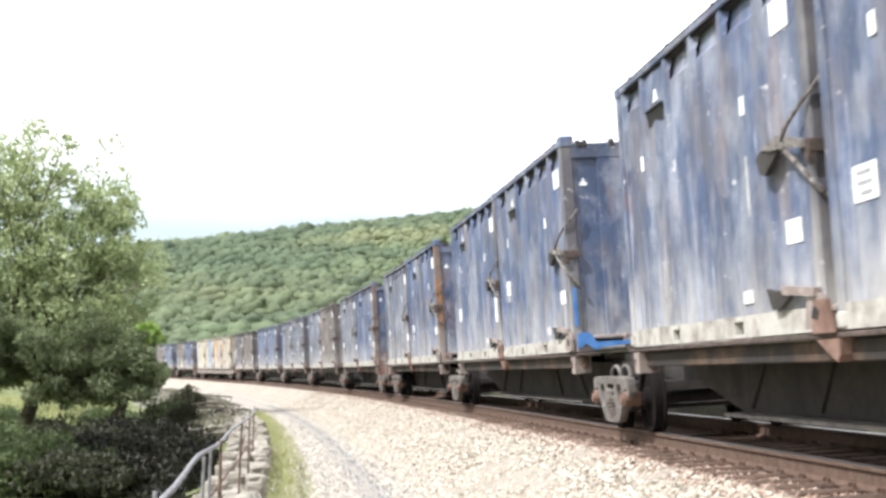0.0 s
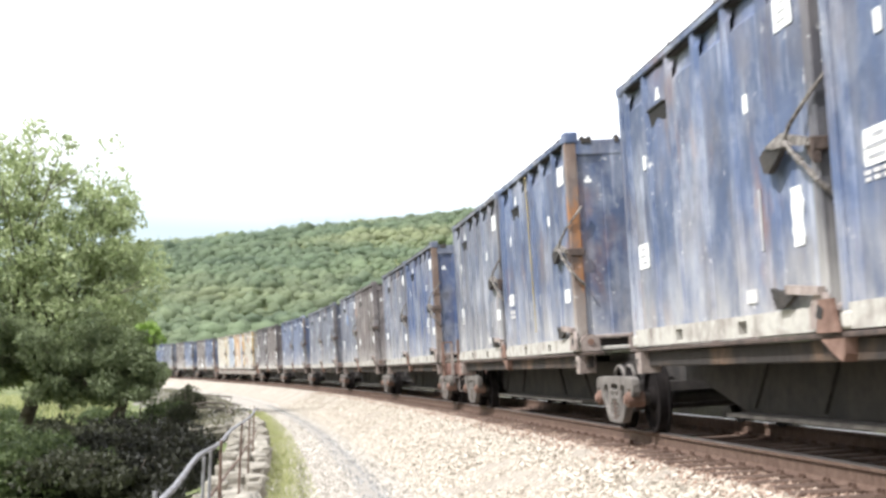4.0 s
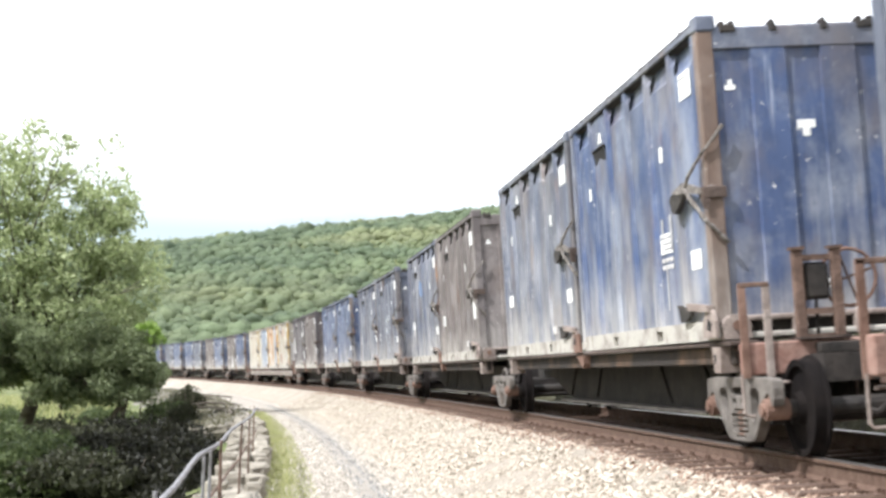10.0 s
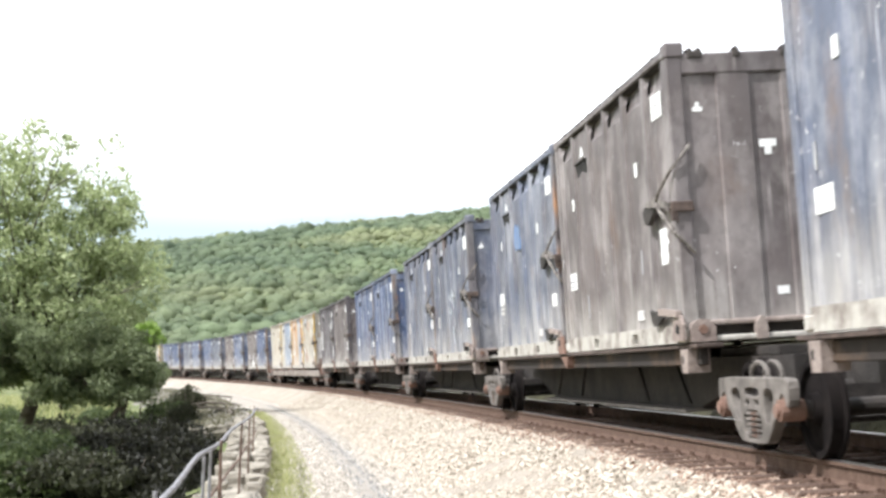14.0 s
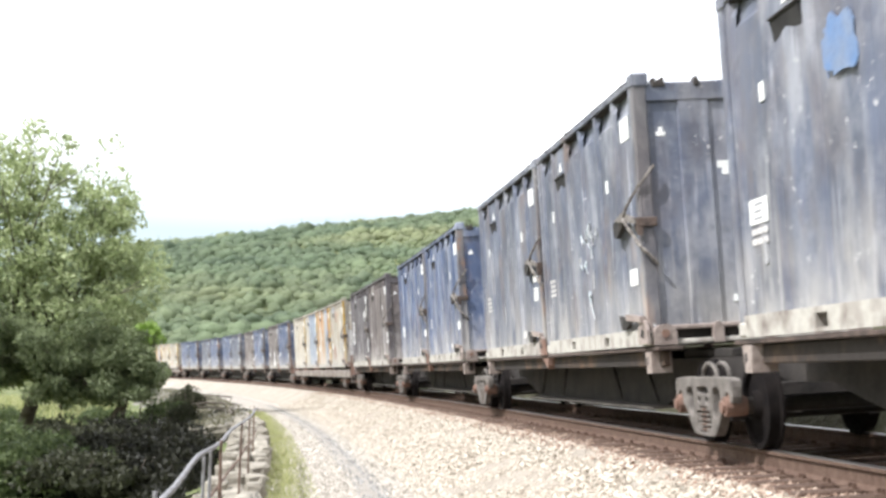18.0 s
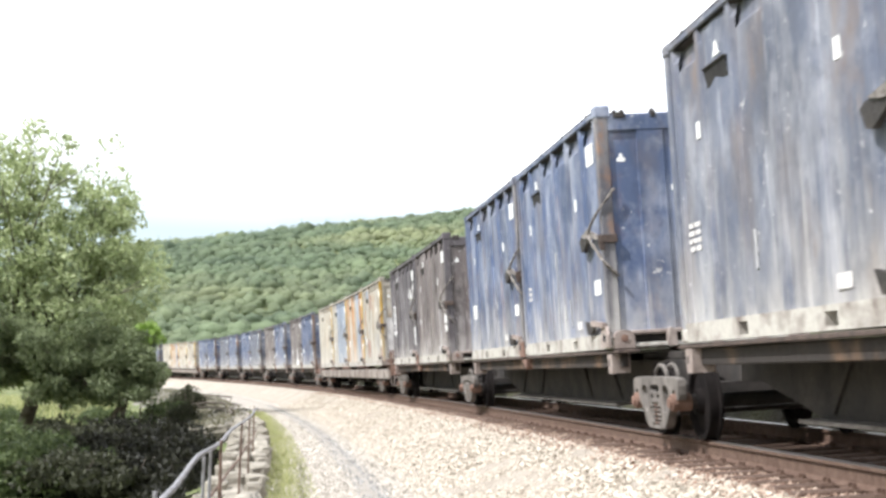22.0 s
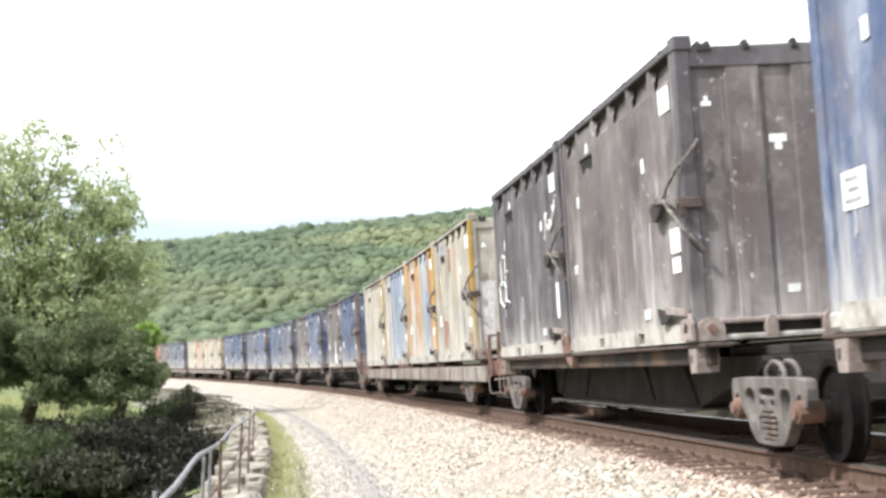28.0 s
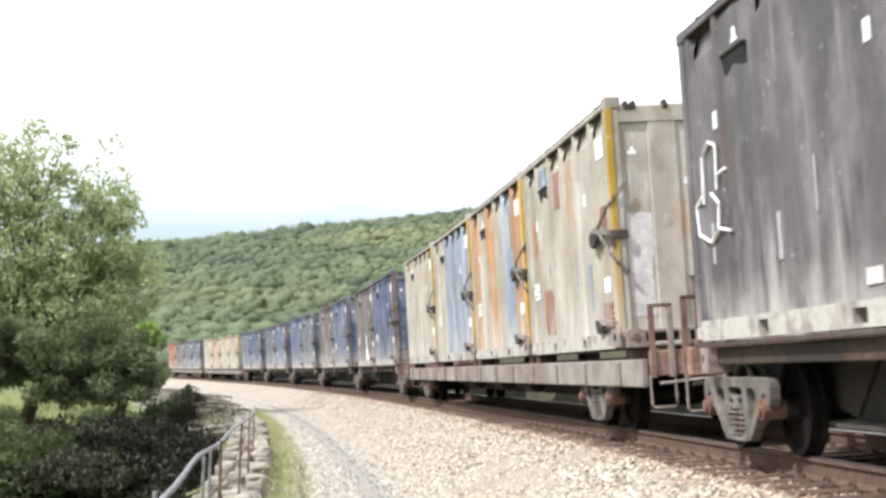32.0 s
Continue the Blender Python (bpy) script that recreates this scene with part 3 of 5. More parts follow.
def build_tree(foot, lobes, label, seed, leaves, leaf=0.26, trunk_r=0.30, top=6.0, material=None):
    """lobes: (dx, dy, z above the foot, radius) of the crown's main masses."""
    rng, pr = np.random.default_rng(seed), random.Random(seed)
    t = new("tree")
    t.location = foot
    tagged(t, label, "tree", "riverside trees")
    bm = bmesh.new()
    tips = []
    rod(bm, (0, 0, -0.6), (0.12, 0.1, 0.5), trunk_r * 1.5, 12, trunk_r)
    rod(bm, (0.12, 0.1, 0.5), (0.8, 0.2, top * 0.45), trunk_r, 12, trunk_r * 0.75)
    fork = Vector((0.8, 0.2, top * 0.45))
    for dx, dy, z, r in lobes:
        end = Vector((dx * 0.85, dy * 0.85, z - r * 0.2))
        limb(bm, fork + Vector((0, 0, pr.uniform(-1.0, 0.4))), fork.lerp(end, 0.6), trunk_r * 0.5, trunk_r * 0.2, pr, 2, tips)
    part("trunk", bm, BARK, t, "grey-brown trunk and limbs")
    cs, rs = [], []
    for dx, dy, z, r in lobes:
        k = int(30 * r * r / 4) + 8
        d = rng.normal(size=(k, 3))
        d /= np.linalg.norm(d, axis=1)[:, None]
        cs.append(np.array([dx, dy, z]) + d * (r * rng.uniform(0.45, 1.0, k))[:, None])
        rs.append(np.full(k, 0.50) * rng.uniform(0.7, 1.7, k) * (0.6 + r * 0.16))
    tips = np.array([tuple(p) for p in tips])
    cs.append(tips)
    rs.append(np.full(len(tips), 0.55))
    v, f = leaf_cloud(np.concatenate(cs), np.concatenate(rs), leaves, leaf, rng, 0.75, 0.4)
    ob = soup("crown", v, f, material or LEAF)
    ob.parent = t
    return t


def px_x(px, d):
    return (px - 784) / 2605.7 * d


MAIN_LOBES = [(-1.8, 0, 10.4, 2.2), (0.6, 0, 9.3, 2.3), (2.4, 0.3, 8.0, 2.1), (3.4, 0, 6.4, 1.8), (3.5, -0.3, 4.6, 1.7), (3.2, 0.2, 3.0, 1.4), (1.2, -0.6, 6.4, 2.4), (-1.2, 0, 7.0, 2.6),
              (1.4, -0.8, 3.9, 1.9), (-1.8, -0.5, 4.2, 2.1), (-3.8, 0, 8.8, 2.6), (-4.2, 0, 5.6, 2.6), (-6.0, 0.3, 8.0, 2.6), (-6.2, 0.2, 4.2, 2.4), (0.0, -1.0, 2.7, 1.3)]
build_tree((px_x(50, 60), 60, -1.25), [(a + 0.55, b, c, d) for a, b, c, d in MAIN_LOBES] + [(2.2, -0.8, 2.35, 1.1), (3.6, -0.4, 2.5, 1.2), (4.6, 0.0, 2.6, 1.0)], "leafy yellow-green riverside tree with a leaning grey trunk", 3, 56000, 0.22)
# Two trees out of view, added to cast shade on the shrubs
build_tree((px_x(-330, 50), 50, -1.25), [(a * 1.0, b, c * 0.92, d) for a, b, c, d in MAIN_LOBES], "unseen tree added to shade the bank beside the line", 9, 26000)
build_tree((-15.5, 33, -1.25), [(a * 0.9, b, c * 0.9, d) for a, b, c, d in MAIN_LOBES], "unseen tree added to shade the shrubs below the wall", 12, 20000, 0.30)
# Low crown added under the tree; its shade is put in the leaf colour
build_tree((px_x(190, 57), 57, -1.25), [(-4.3, 0, 3.0, 1.2), (-2.9, 0.3, 3.6, 1.5), (-1.6, -0.3, 2.6, 1.2), (-0.2, 0.2, 3.5, 1.5), (0.6, -0.2, 2.5, 1.1), (1.2, 0.1, 3.2, 1.1), (1.5, -0.2, 2.6, 0.9), (-5.2, 0.3, 3.8, 1.2)], "added low crown, shade of the tree underside in its leaves", 19, 30000, 0.19, 0.13, 3.6, DUSK)
build_tree((px_x(120, 96), 96, -1.25), [(a * 0.8 + 0.5, b, c * 0.62, d * 0.8) for a, b, c, d in MAIN_LOBES], "small green tree behind the riverside trees", 15, 14000, 0.30)


def build_shrub(x, y, r, h, seed, leaves, material, label, z=-1.25):
    rng = np.random.default_rng(seed)
    s = new("shrub")
    s.location = (x, y, z)
    tagged(s, label, "shrub", "shrubs below the wall")
    bm = bmesh.new()
    for k in range(7):
        a = k * 0.9 + seed
        rod(bm, (0.1 * math.cos(a), 0.1 * math.sin(a), -0.2), (r * 0.6 * math.cos(a), r * 0.6 * math.sin(a), h * 0.75), 0.05, 6, 0.015)
    part("stem_cluster", bm, BARK, s)
    k = 64
    d = rng.normal(size=(k, 3))
    d /= np.linalg.norm(d, axis=1)[:, None]
    d[:, 2] = np.abs(d[:, 2])
    c = d * np.array([r, r, h * 0.85]) * rng.uniform(0.3, 0.95, (k, 1)) + np.array([0, 0, h * 0.12])
    v, f = leaf_cloud(c, rng.uniform(0.25, 0.55, k) * (0.5 + r * 0.3), leaves, 0.17, rng, 0.8)
    ob = soup("leaves", v, f, material)
    ob.parent = s
    return s


# Leaves get darker towards the wall: the trees' shade is in the colour
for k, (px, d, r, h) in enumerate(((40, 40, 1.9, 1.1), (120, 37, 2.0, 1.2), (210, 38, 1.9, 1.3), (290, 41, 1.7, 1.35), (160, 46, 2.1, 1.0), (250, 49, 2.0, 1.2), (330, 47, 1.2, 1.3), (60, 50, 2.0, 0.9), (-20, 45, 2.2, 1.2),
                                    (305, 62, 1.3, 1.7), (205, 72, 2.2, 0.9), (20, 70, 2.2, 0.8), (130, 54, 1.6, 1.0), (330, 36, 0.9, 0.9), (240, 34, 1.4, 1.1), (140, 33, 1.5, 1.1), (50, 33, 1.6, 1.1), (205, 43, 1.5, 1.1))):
    build_shrub(px_x(px, d), d, r, h, 30 + k, 5200, BRUSH if px < 130 or d > 55 else SHADELEAF if px > 200 else SHRUB, "dense shrub below the wall, shade put in its leaf colour" if px > 200 and d < 55 else "dense green shrub below the riverside trees")
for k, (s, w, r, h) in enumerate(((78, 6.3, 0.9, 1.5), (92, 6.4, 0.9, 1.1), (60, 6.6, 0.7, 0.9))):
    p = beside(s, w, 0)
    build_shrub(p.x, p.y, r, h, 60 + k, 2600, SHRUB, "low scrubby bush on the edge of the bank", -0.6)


# Dark shrubs added at the wall's foot to stand for the shaded ground
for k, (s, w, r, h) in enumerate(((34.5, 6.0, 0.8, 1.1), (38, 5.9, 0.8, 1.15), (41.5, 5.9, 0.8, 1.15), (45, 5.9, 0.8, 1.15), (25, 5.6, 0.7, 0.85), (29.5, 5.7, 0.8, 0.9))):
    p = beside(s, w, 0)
    build_shrub(p.x, p.y, r, h, 80 + k, 3200, SHADELEAF, "dense shrub added at the wall foot, shade in its leaf colour", -1.3)


# Stem added to carry a sunlit sprig; its light is in the leaf colour
def build_sunlit_sprig(x, y, z):
    rng = np.random.default_rng(77)
    t = new("sapling")
    t.location = (x, y, z)
    tagged(t, "sunlit sprig on an added stem, light in its lime leaves", "sapling")
    bm = bmesh.new()
    rod(bm, (-0.3, 0, -0.2), (-0.1, 0, 2.6), 0.035, 6, 0.02)
    tips = [(0.45, 0, 4.05), (-0.35, 0.1, 4.45), (0.05, 0, 4.6), (0.25, -0.1, 4.35), (-0.05, 0, 3.95)]
    for q in tips:
        rod(bm, (-0.1, 0, 2.6), q, 0.018, 5, 0.006)
    part("stem", bm, BARK, t)
    v, f = leaf_cloud(np.array(tips), np.full(5, 0.24), 420, 0.17, rng, 0.8)
    ob = soup("crown", v, f, SUNSPRIG)
    ob.parent = t


build_sunlit_sprig(px_x(268, 57), 57, -1.25)


def build_fallen_branch(s, w, z, length, bend, turn, seed):
    """A bleached dead branch lying on the bank."""
    b = new("fallen_branch")
    b.matrix_basis = Matrix.Translation(beside(s, w, z)) @ pose(0, 0, 0, 0, 0, turn)
    tagged(b, "grey dead branch lying on the dry bank", "branch", "fallen branches")
    r = random.Random(seed)
    bm = bmesh.new()
    pts = [(length * (k / 7 - 0.5), bend * math.sin(k / 7 * 3.1) + r.uniform(-0.03, 0.03), 0.04 + 0.10 * math.sin(k / 7 * 3.1)) for k in range(8)]
    tube(bm, pts, 0.055, 7)
    part("stem", bm, BARK, b)
    for k in (2, 4, 5):
        bm = bmesh.new()
        x, y, z_ = pts[k]
        rod(bm, (x, y, z_), (x + r.uniform(0.2, 0.5), y + r.uniform(-0.5, 0.5), z_ + r.uniform(0.1, 0.35)), 0.025, 6, 0.008)
        part("twig", bm, BARK, b)


for k, (s, w, z, long, bend, turn) in enumerate(((74, 5.1, -0.05, 2.6, 0.2, 20), (80, 5.6, -0.15, 3.0, -0.3, 150), (88, 5.0, -0.05, 2.4, 0.3, 75), (68, 5.4, -0.12, 2.2, 0.25, 170), (62, 5.2, -0.1, 2.0, -0.2, 110), (96, 4.8, 0.0, 3.4, 0.4, 10), (58, 4.7, 0.0, 1.8, 0.2, 95))):
    build_fallen_branch(s, w, z, long, bend, turn, 90 + k)
bank = sheet_along("grass_bank", [(3.9, -0.045), (4.5, 0.0), (5.4, -0.15), (6.4, -0.5), (8.5, -1.3)], 49, 150, 1.5, DRYSOIL, 0.04)
tagged(bank, "dry grassy bank beside the path", "bank", kind="structure")


def build_grass(name, s0, s1, w0, w1, count, size, material, label, seed, level):
    rng = np.random.default_rng(seed)
    s, w = rng.uniform(s0, s1, count), w0 + (w1 - w0) * rng.beta(1.6, 1.6, count)
    p = spots(s, w, level(w))
    h = size * rng.uniform(0.5, 1.5, count)
    a = rng.uniform(0, math.tau, count)
    side = np.stack([np.cos(a), np.sin(a), np.zeros(count)], 1) * (h * 0.16)[:, None]
    tip = p + np.stack([rng.normal(0, 0.35, count) * h, rng.normal(0, 0.35, count) * h, h], 1)
    v = np.stack([p - side, p + side, tip], 1).reshape(-1, 3)
    ob = soup(name, v, np.arange(len(v)).reshape(-1, 3), material)
    return tagged(ob, label, "grass", kind="stuff")


build_grass("verge_grass", 14, 62, 3.34, 4.10, 15000, 0.06, GRASS, "short yellow-green grass along the path edge", 21, lambda w: np.full_like(w, -0.02))
build_grass("bank_grass", 48, 140, 4.0, 8.0, 7000, 0.15, DRYGRASS, "dry straw-green grass on the bank", 22, lambda w: np.interp(w, [3.9, 4.5, 5.4, 6.4, 8.5], [-0.05, 0.0, -0.15, -0.5, -1.3]))
build_grass("meadow_grass", 40, 150, 9, 40, 20000, 0.35, GRASS, "tall meadow grass beneath the riverside trees", 23, lambda w: np.full_like(w, -1.28))


def build_woods():
    """Crowns of the wooded hill, each a lumpy mass with leafy sprays."""
    rng = np.random.default_rng(8)
    balls = []
    for fine in (1, 2):
        bm = bmesh.new()
        bmesh.ops.create_icosphere(bm, subdivisions=fine, radius=1.0)
        bm.verts.ensure_lookup_table()
        balls.append((np.array([v.co[:] for v in bm.verts]), np.array([[v.index for v in f.verts] for f in bm.faces])))
        bm.free()
    vs, fs, base = [], [], 0
    az = np.concatenate([rng.uniform(-0.30, 0.13, 10600), rng.uniform(-math.pi, math.pi, 2600)])
    d = np.concatenate([np.sqrt(rng.uniform(228 ** 2, 735 ** 2, 10600)), np.sqrt(rng.uniform(250 ** 2, 800 ** 2, 2600))])
    for n, (a, r) in enumerate(zip(az, d)):
        x, y = r * math.sin(a), r * math.cos(a)
        if abs(lateral(x, y)) < 14:
            continue
        size = (1.2 + 3.0 * rng.beta(1.2, 3.0)) * (0.8 + 0.3 * (r / 700))
        z = float(hill_z(np.array(x), np.array(y))) - 0.6
        iv, jf = balls[0]
        lump = 0.88 + rng.normal(0, 0.16, len(iv))
        v = iv * lump[:, None] * np.array([size, size, size * rng.uniform(0.5, 0.9)]) + np.array([x, y, z + size * 0.35 + rng.normal(0, 0.35)])
        vs.append(v)
        fs.append(jf + base)
        base += len(v)
        if n < 10600:
            k = 34
            c = v[rng.integers(0, len(v), k)]
            lv, lf = leaf_cloud(c, np.full(k, size * 0.42), k, size * 0.24, rng)
            vs.append(lv)
            fs.append(lf + base)
            base += len(lv)
    ob = soup("hill_woods", np.concatenate(vs), np.concatenate(fs), WOODS, True)
    tagged(ob, "dense green broadleaf woods on the hillside", "woods", kind="stuff")


build_woods()


# ---- sleepers and loose stone ----
def build_sleepers():
    rng = random.Random(2)
    track = new("railway_track")
    tagged(track, "brown timber sleepers bedded in pale ballast", "track", kind="structure")
    bm = bmesh.new()
    block(bm, -0.11, 0.11, -1.30, 1.30, -0.36, -0.176, 0.012)
    tie = mesh_of("sleeper", bm, TIE)
    bm = bmesh.new()
    for y in (-0.7535, 0.7535):
        block(bm, -0.09, 0.09, y - 0.17, y + 0.17, -0.186, -0.170)
        for q in (-0.1, 0.1):
            block(bm, -0.05, -0.02, y + q - 0.015, y + q + 0.015, -0.17, -0.135)
            block(bm, 0.03, 0.06, y + q - 0.015, y + q + 0.015, -0.17, -0.135)
    iron = mesh_of("tie_plate", bm, RAILRUST)
    for k in range(280):
        s = -8 + k * 0.56
        m = rail_frame(s) @ pose(0, 0, rng.uniform(-0.008, 0.008), 0, 0, rng.uniform(-2, 2))
        o = new("sleeper", tie)
        o.parent, o.matrix_basis = track, m
        if s < 75:
            q = new("tie_plate", iron)
            q.parent, q.matrix_basis = track, m


build_sleepers()


def build_stones(name, count, s0, s1, w0, w1, lo, hi, material, label, seed):
    """Loose crushed stone: squashed, uneven eight-sided lumps."""
    rng = np.random.default_rng(seed)
    s = s0 + (s1 - s0) * rng.uniform(0, 1, count) ** 1.5
    w = rng.uniform(w0, w1, count)
    size = rng.uniform(lo, hi, count)
    p = spots(s, w, profile_z(w) + size * 0.12)
    o = np.array([(1, 0, 0), (-1, 0, 0), (0, 1, 0), (0, -1, 0), (0, 0, 1), (0, 0, -1)], float)
    f = np.array([(0, 2, 4), (2, 1, 4), (1, 3, 4), (3, 0, 4), (2, 0, 5), (1, 2, 5), (3, 1, 5), (0, 3, 5)])
    q = o[None] * rng.uniform(0.6, 1.2, (count, 6, 1)) + rng.normal(0, 0.22, (count, 6, 3))
    a = rng.uniform(0, math.tau, count)
    c, k = np.cos(a)[:, None], np.sin(a)[:, None]
    q = np.stack([q[..., 0] * c - q[..., 1] * k, q[..., 0] * k + q[..., 1] * c, q[..., 2] * 0.7], -1)
    v = (p[:, None] + q * size[:, None, None]).reshape(-1, 3)
    ob = soup(name, v, (f[None] + np.arange(count)[:, None, None] * 6).reshape(-1, 3), material)
    return tagged(ob, label, "gravel", kind="stuff")


def stone_material(name, a, b, c):
    """Every lump of stone in its own shade."""
    m, n, l, bs = surface(name, 0.95)
    g, r = n.new("ShaderNodeNewGeometry"), n.new("ShaderNodeValToRGB")
    e = r.color_ramp.elements
    e[0].color, e[1].color = (*a, 1), (*c, 1)
    e.new(0.5).color = (*b, 1)
    l.new(g.outputs["Random Per Island"], r.inputs["Fac"])
    v = coords(n, l, jitter=False)
    l.new(blend(n, l, times(n, l, grain(n, l, v, 40, 3, 0.4, 0.7), 0.35), r.outputs["Color"], a), bs.inputs["Base Color"])
    return m


STONES = stone_material("ballast_stone", (0.20, 0.168, 0.13), (0.40, 0.352, 0.288), (0.58, 0.53, 0.452))
PALE = stone_material("path_stone", (0.20, 0.178, 0.150), (0.39, 0.353, 0.303), (0.585, 0.542, 0.476))
RUSTED = stone_material("rust_stained_stone", (0.11, 0.066, 0.048), (0.25, 0.172, 0.128), (0.45, 0.36, 0.285))
build_stones("rusty_ballast_stones", 30000, 7, 75, -0.95, 0.26, 0.022, 0.042, RUSTED, "rust-stained crushed stone beside the rail", 40)
build_stones("ballast_stones", 50000, 8, 75, 0.05, 2.05, 0.022, 0.045, STONES, "loose tan crushed-stone ballast", 41)
RUTTED = stone_material("rut_stone", (0.13, 0.125, 0.118), (0.245, 0.237, 0.225), (0.40, 0.39, 0.37))
build_stones("rut_stones", 12000, 14, 75, 2.36, 2.78, 0.012, 0.03, RUTTED, "small grey stones pressed into the wheel rut", 43)
build_stones("path_stones", 18000, 14, 75, 1.6, 2.46, 0.012, 0.034, PALE, "loose pale crushed stone on the path", 42)
build_stones("path_stones", 19500, 14, 75, 2.66, 3.7, 0.012, 0.034, PALE, "loose pale crushed stone on the path", 44)

# ---- the train ----
LONG, WIDE, TALL = 6.06, 2.44, 2.87
HL, HW = LONG / 2, WIDE / 2
DEEP = 0.045                   # how far the side sheets lie behind the ribs


def pocketed_rail(bm, y0, y1, z0, z1):
    """A bottom rail with two open fork pockets."""
    cuts = [-2.9, -1.20, -0.95, 0.85, 1.10, 2.9]
    for a, b in ((cuts[0], cuts[1]), (cuts[2], cuts[3]), (cuts[4], cuts[5])):
        block(bm, a, b, y0, y1, z0, z1)
    for a, b in ((cuts[1], cuts[2]), (cuts[3], cuts[4])):
        block(bm, a, b, y0, y1, z1 - 0.045, z1)
        block(bm, a, b, y0, y1, z0, z0 + 0.03)


def plate(c, name, x, z, w, h, material=WHITE, y=-HW + DEEP - 0.016, label=""):
    bm = bmesh.new()
    block(bm, x - w / 2, x + w / 2, y, y + 0.006, z - h / 2, z + h / 2)
    return part(name, bm, material, c, label)


def build_container(panels, frame_paint, post_paint, label, group="", sill=DUSTED, end_paint=None, strip=None):
    """A ribbed steel container. panels: paints of the six side bays, from the far end to the near one."""
    c = new("waste_container")
    tagged(c, label, "container", group)
    end_paint = end_paint or panels[-1]
    for sign in (-1, 1):
        bm = bmesh.new()
        y = sorted((sign * HW, sign * (HW - 0.09)))
        pocketed_rail(bm, *y, 0.0, 0.18)
        part("bottom_rail", bm, sill, c, "dusty bottom rail with fork pockets")
        bm = bmesh.new()
        block(bm, -2.9, 2.9, *sorted((sign * HW, sign * (HW - 0.15))), TALL - 0.075, TALL - 0.012, 0.010)
        part("top_rail", bm, frame_paint, c)
        for end in (-1, 1):
            bm = bmesh.new()
            block(bm, *sorted((end * HL, end * (HL - 0.15))), *sorted((sign * HW, sign * (HW - 0.15))), 0.12, TALL - 0.1, 0.012)
            part("corner_post", bm, post_paint if end > 0 else frame_paint, c)
            if strip and end > 0:
                bm = bmesh.new()
                block(bm, HL - 0.075, HL + 0.016, *sorted((sign * (HW + 0.014), sign * (HW - 0.07))), 0.13, TALL - 0.1, 0.01)
                part("corner_strip", bm, strip, c, "yellow corner strip")
            for z0, z1 in ((-0.0, 0.13), (TALL - 0.11, TALL + (0.045 if end > 0 else 0.015))):
                bm = bmesh.new()
                block(bm, *sorted((end * (HL + 0.012), end * (HL - 0.19))), *sorted((sign * (HW + 0.012), sign * (HW - 0.18))), z0, z1, 0.02)
                part("corner_casting", bm, frame_paint if z0 > 1 else sill, c)
    pitch = (LONG - 0.30) / 6
    bays = {}
    for i in range(6):
        x = -HL + 0.15 + pitch * (i + 0.5)
        p = panels[i]
        key = (p, i == 1)        # the vent's bay has no pocket under the rail
        if key not in bays:
            bm = bmesh.new()
            hw = pitch / 2 + 0.004
            rows = []
            for a, dy in ((-hw, 0), (-hw * 0.4, 0.004), (0, 0.012), (hw * 0.4, 0.004), (hw, 0)):
                rows.append([bm.verts.new((a, -HW + d - dy, z)) for z, d in ((0.17, DEEP), (1.0, DEEP), (1.8, DEEP), (TALL - 0.33, DEEP), (TALL - 0.27, DEEP if i == 1 else 0.09), (TALL - 0.07, DEEP if i == 1 else 0.115))])
            for r, q in zip(rows, rows[1:]):
                for k in range(5):
                    bm.faces.new((r[k], q[k], q[k + 1], r[k + 1]))
            for a in (-hw + 0.006, hw - 0.006) if i != 1 else ():
                bm.faces.new([bm.verts.new((a, -HW + d, z)) for z, d in ((TALL - 0.335, DEEP - 0.006), (TALL - 0.27, 0.09), (TALL - 0.07, 0.115), (TALL - 0.07, DEEP - 0.006))])
            back = [bm.verts.new((a, -HW + 0.20, z)) for a, z in ((-hw, 0.17), (hw, 0.17), (hw, TALL - 0.11), (-hw, TALL - 0.11))]
            bm.faces.new(back[::-1])
            bays[key] = bm
        bm = bays[key].copy()
        bmesh.ops.translate(bm, verts=bm.verts, vec=(x, 0, 0))
        part("side_panel", bm, p, c)
    for i in range(7):
        x = -HL + 0.15 + pitch * i
        if i in (0, 6):
            x += 0.08 if i == 0 else -0.08
        p = panels[min(i, 5)]
        bm = bmesh.new()
        y0 = -HW + DEEP + 0.004
        lo = [bm.verts.new((x + a, y, 0.17)) for a, y in ((-0.13, y0), (-0.055, -HW + 0.015), (0.055, -HW + 0.015), (0.13, y0))]
        hi = [bm.verts.new((x + a, y, TALL - 0.22)) for a, y in ((-0.13, y0), (-0.055, -HW + 0.015), (0.055, -HW + 0.015), (0.13, y0))]
        tip = [bm.verts.new((x + a, y, TALL - 0.074)) for a, y in ((-0.12, -HW + 0.11), (-0.05, -HW + 0.02), (0.05, -HW + 0.02), (0.12, -HW + 0.11))]
        for lower, upper in ((lo, hi), (hi, tip)):
            for k in range(3):
                bm.faces.new((lower[k], lower[k + 1], upper[k + 1], upper[k]))
        part("rib", bm, p, c)
    bm = bmesh.new()
    block(bm, -2.9, 2.9, HW - DEEP - 0.02, HW - DEEP + 0.02, 0.17, TALL - 0.11)
    for i in range(1, 6):
        x = -HL + 0.15 + pitch * i
        extruded(bm, [(x - 0.16, HW - DEEP), (x - 0.075, HW - 0.012), (x + 0.075, HW - 0.012), (x + 0.16, HW - DEEP)], 0.17, TALL - 0.115, "z")
    part("side_wall", bm, panels[0], c)
    bm = bmesh.new()
    block(bm, -HL + 0.02, -HL + 0.08, -1.06, 1.06, 0.12, TALL - 0.1)
    part("end_wall", bm, panels[0], c)
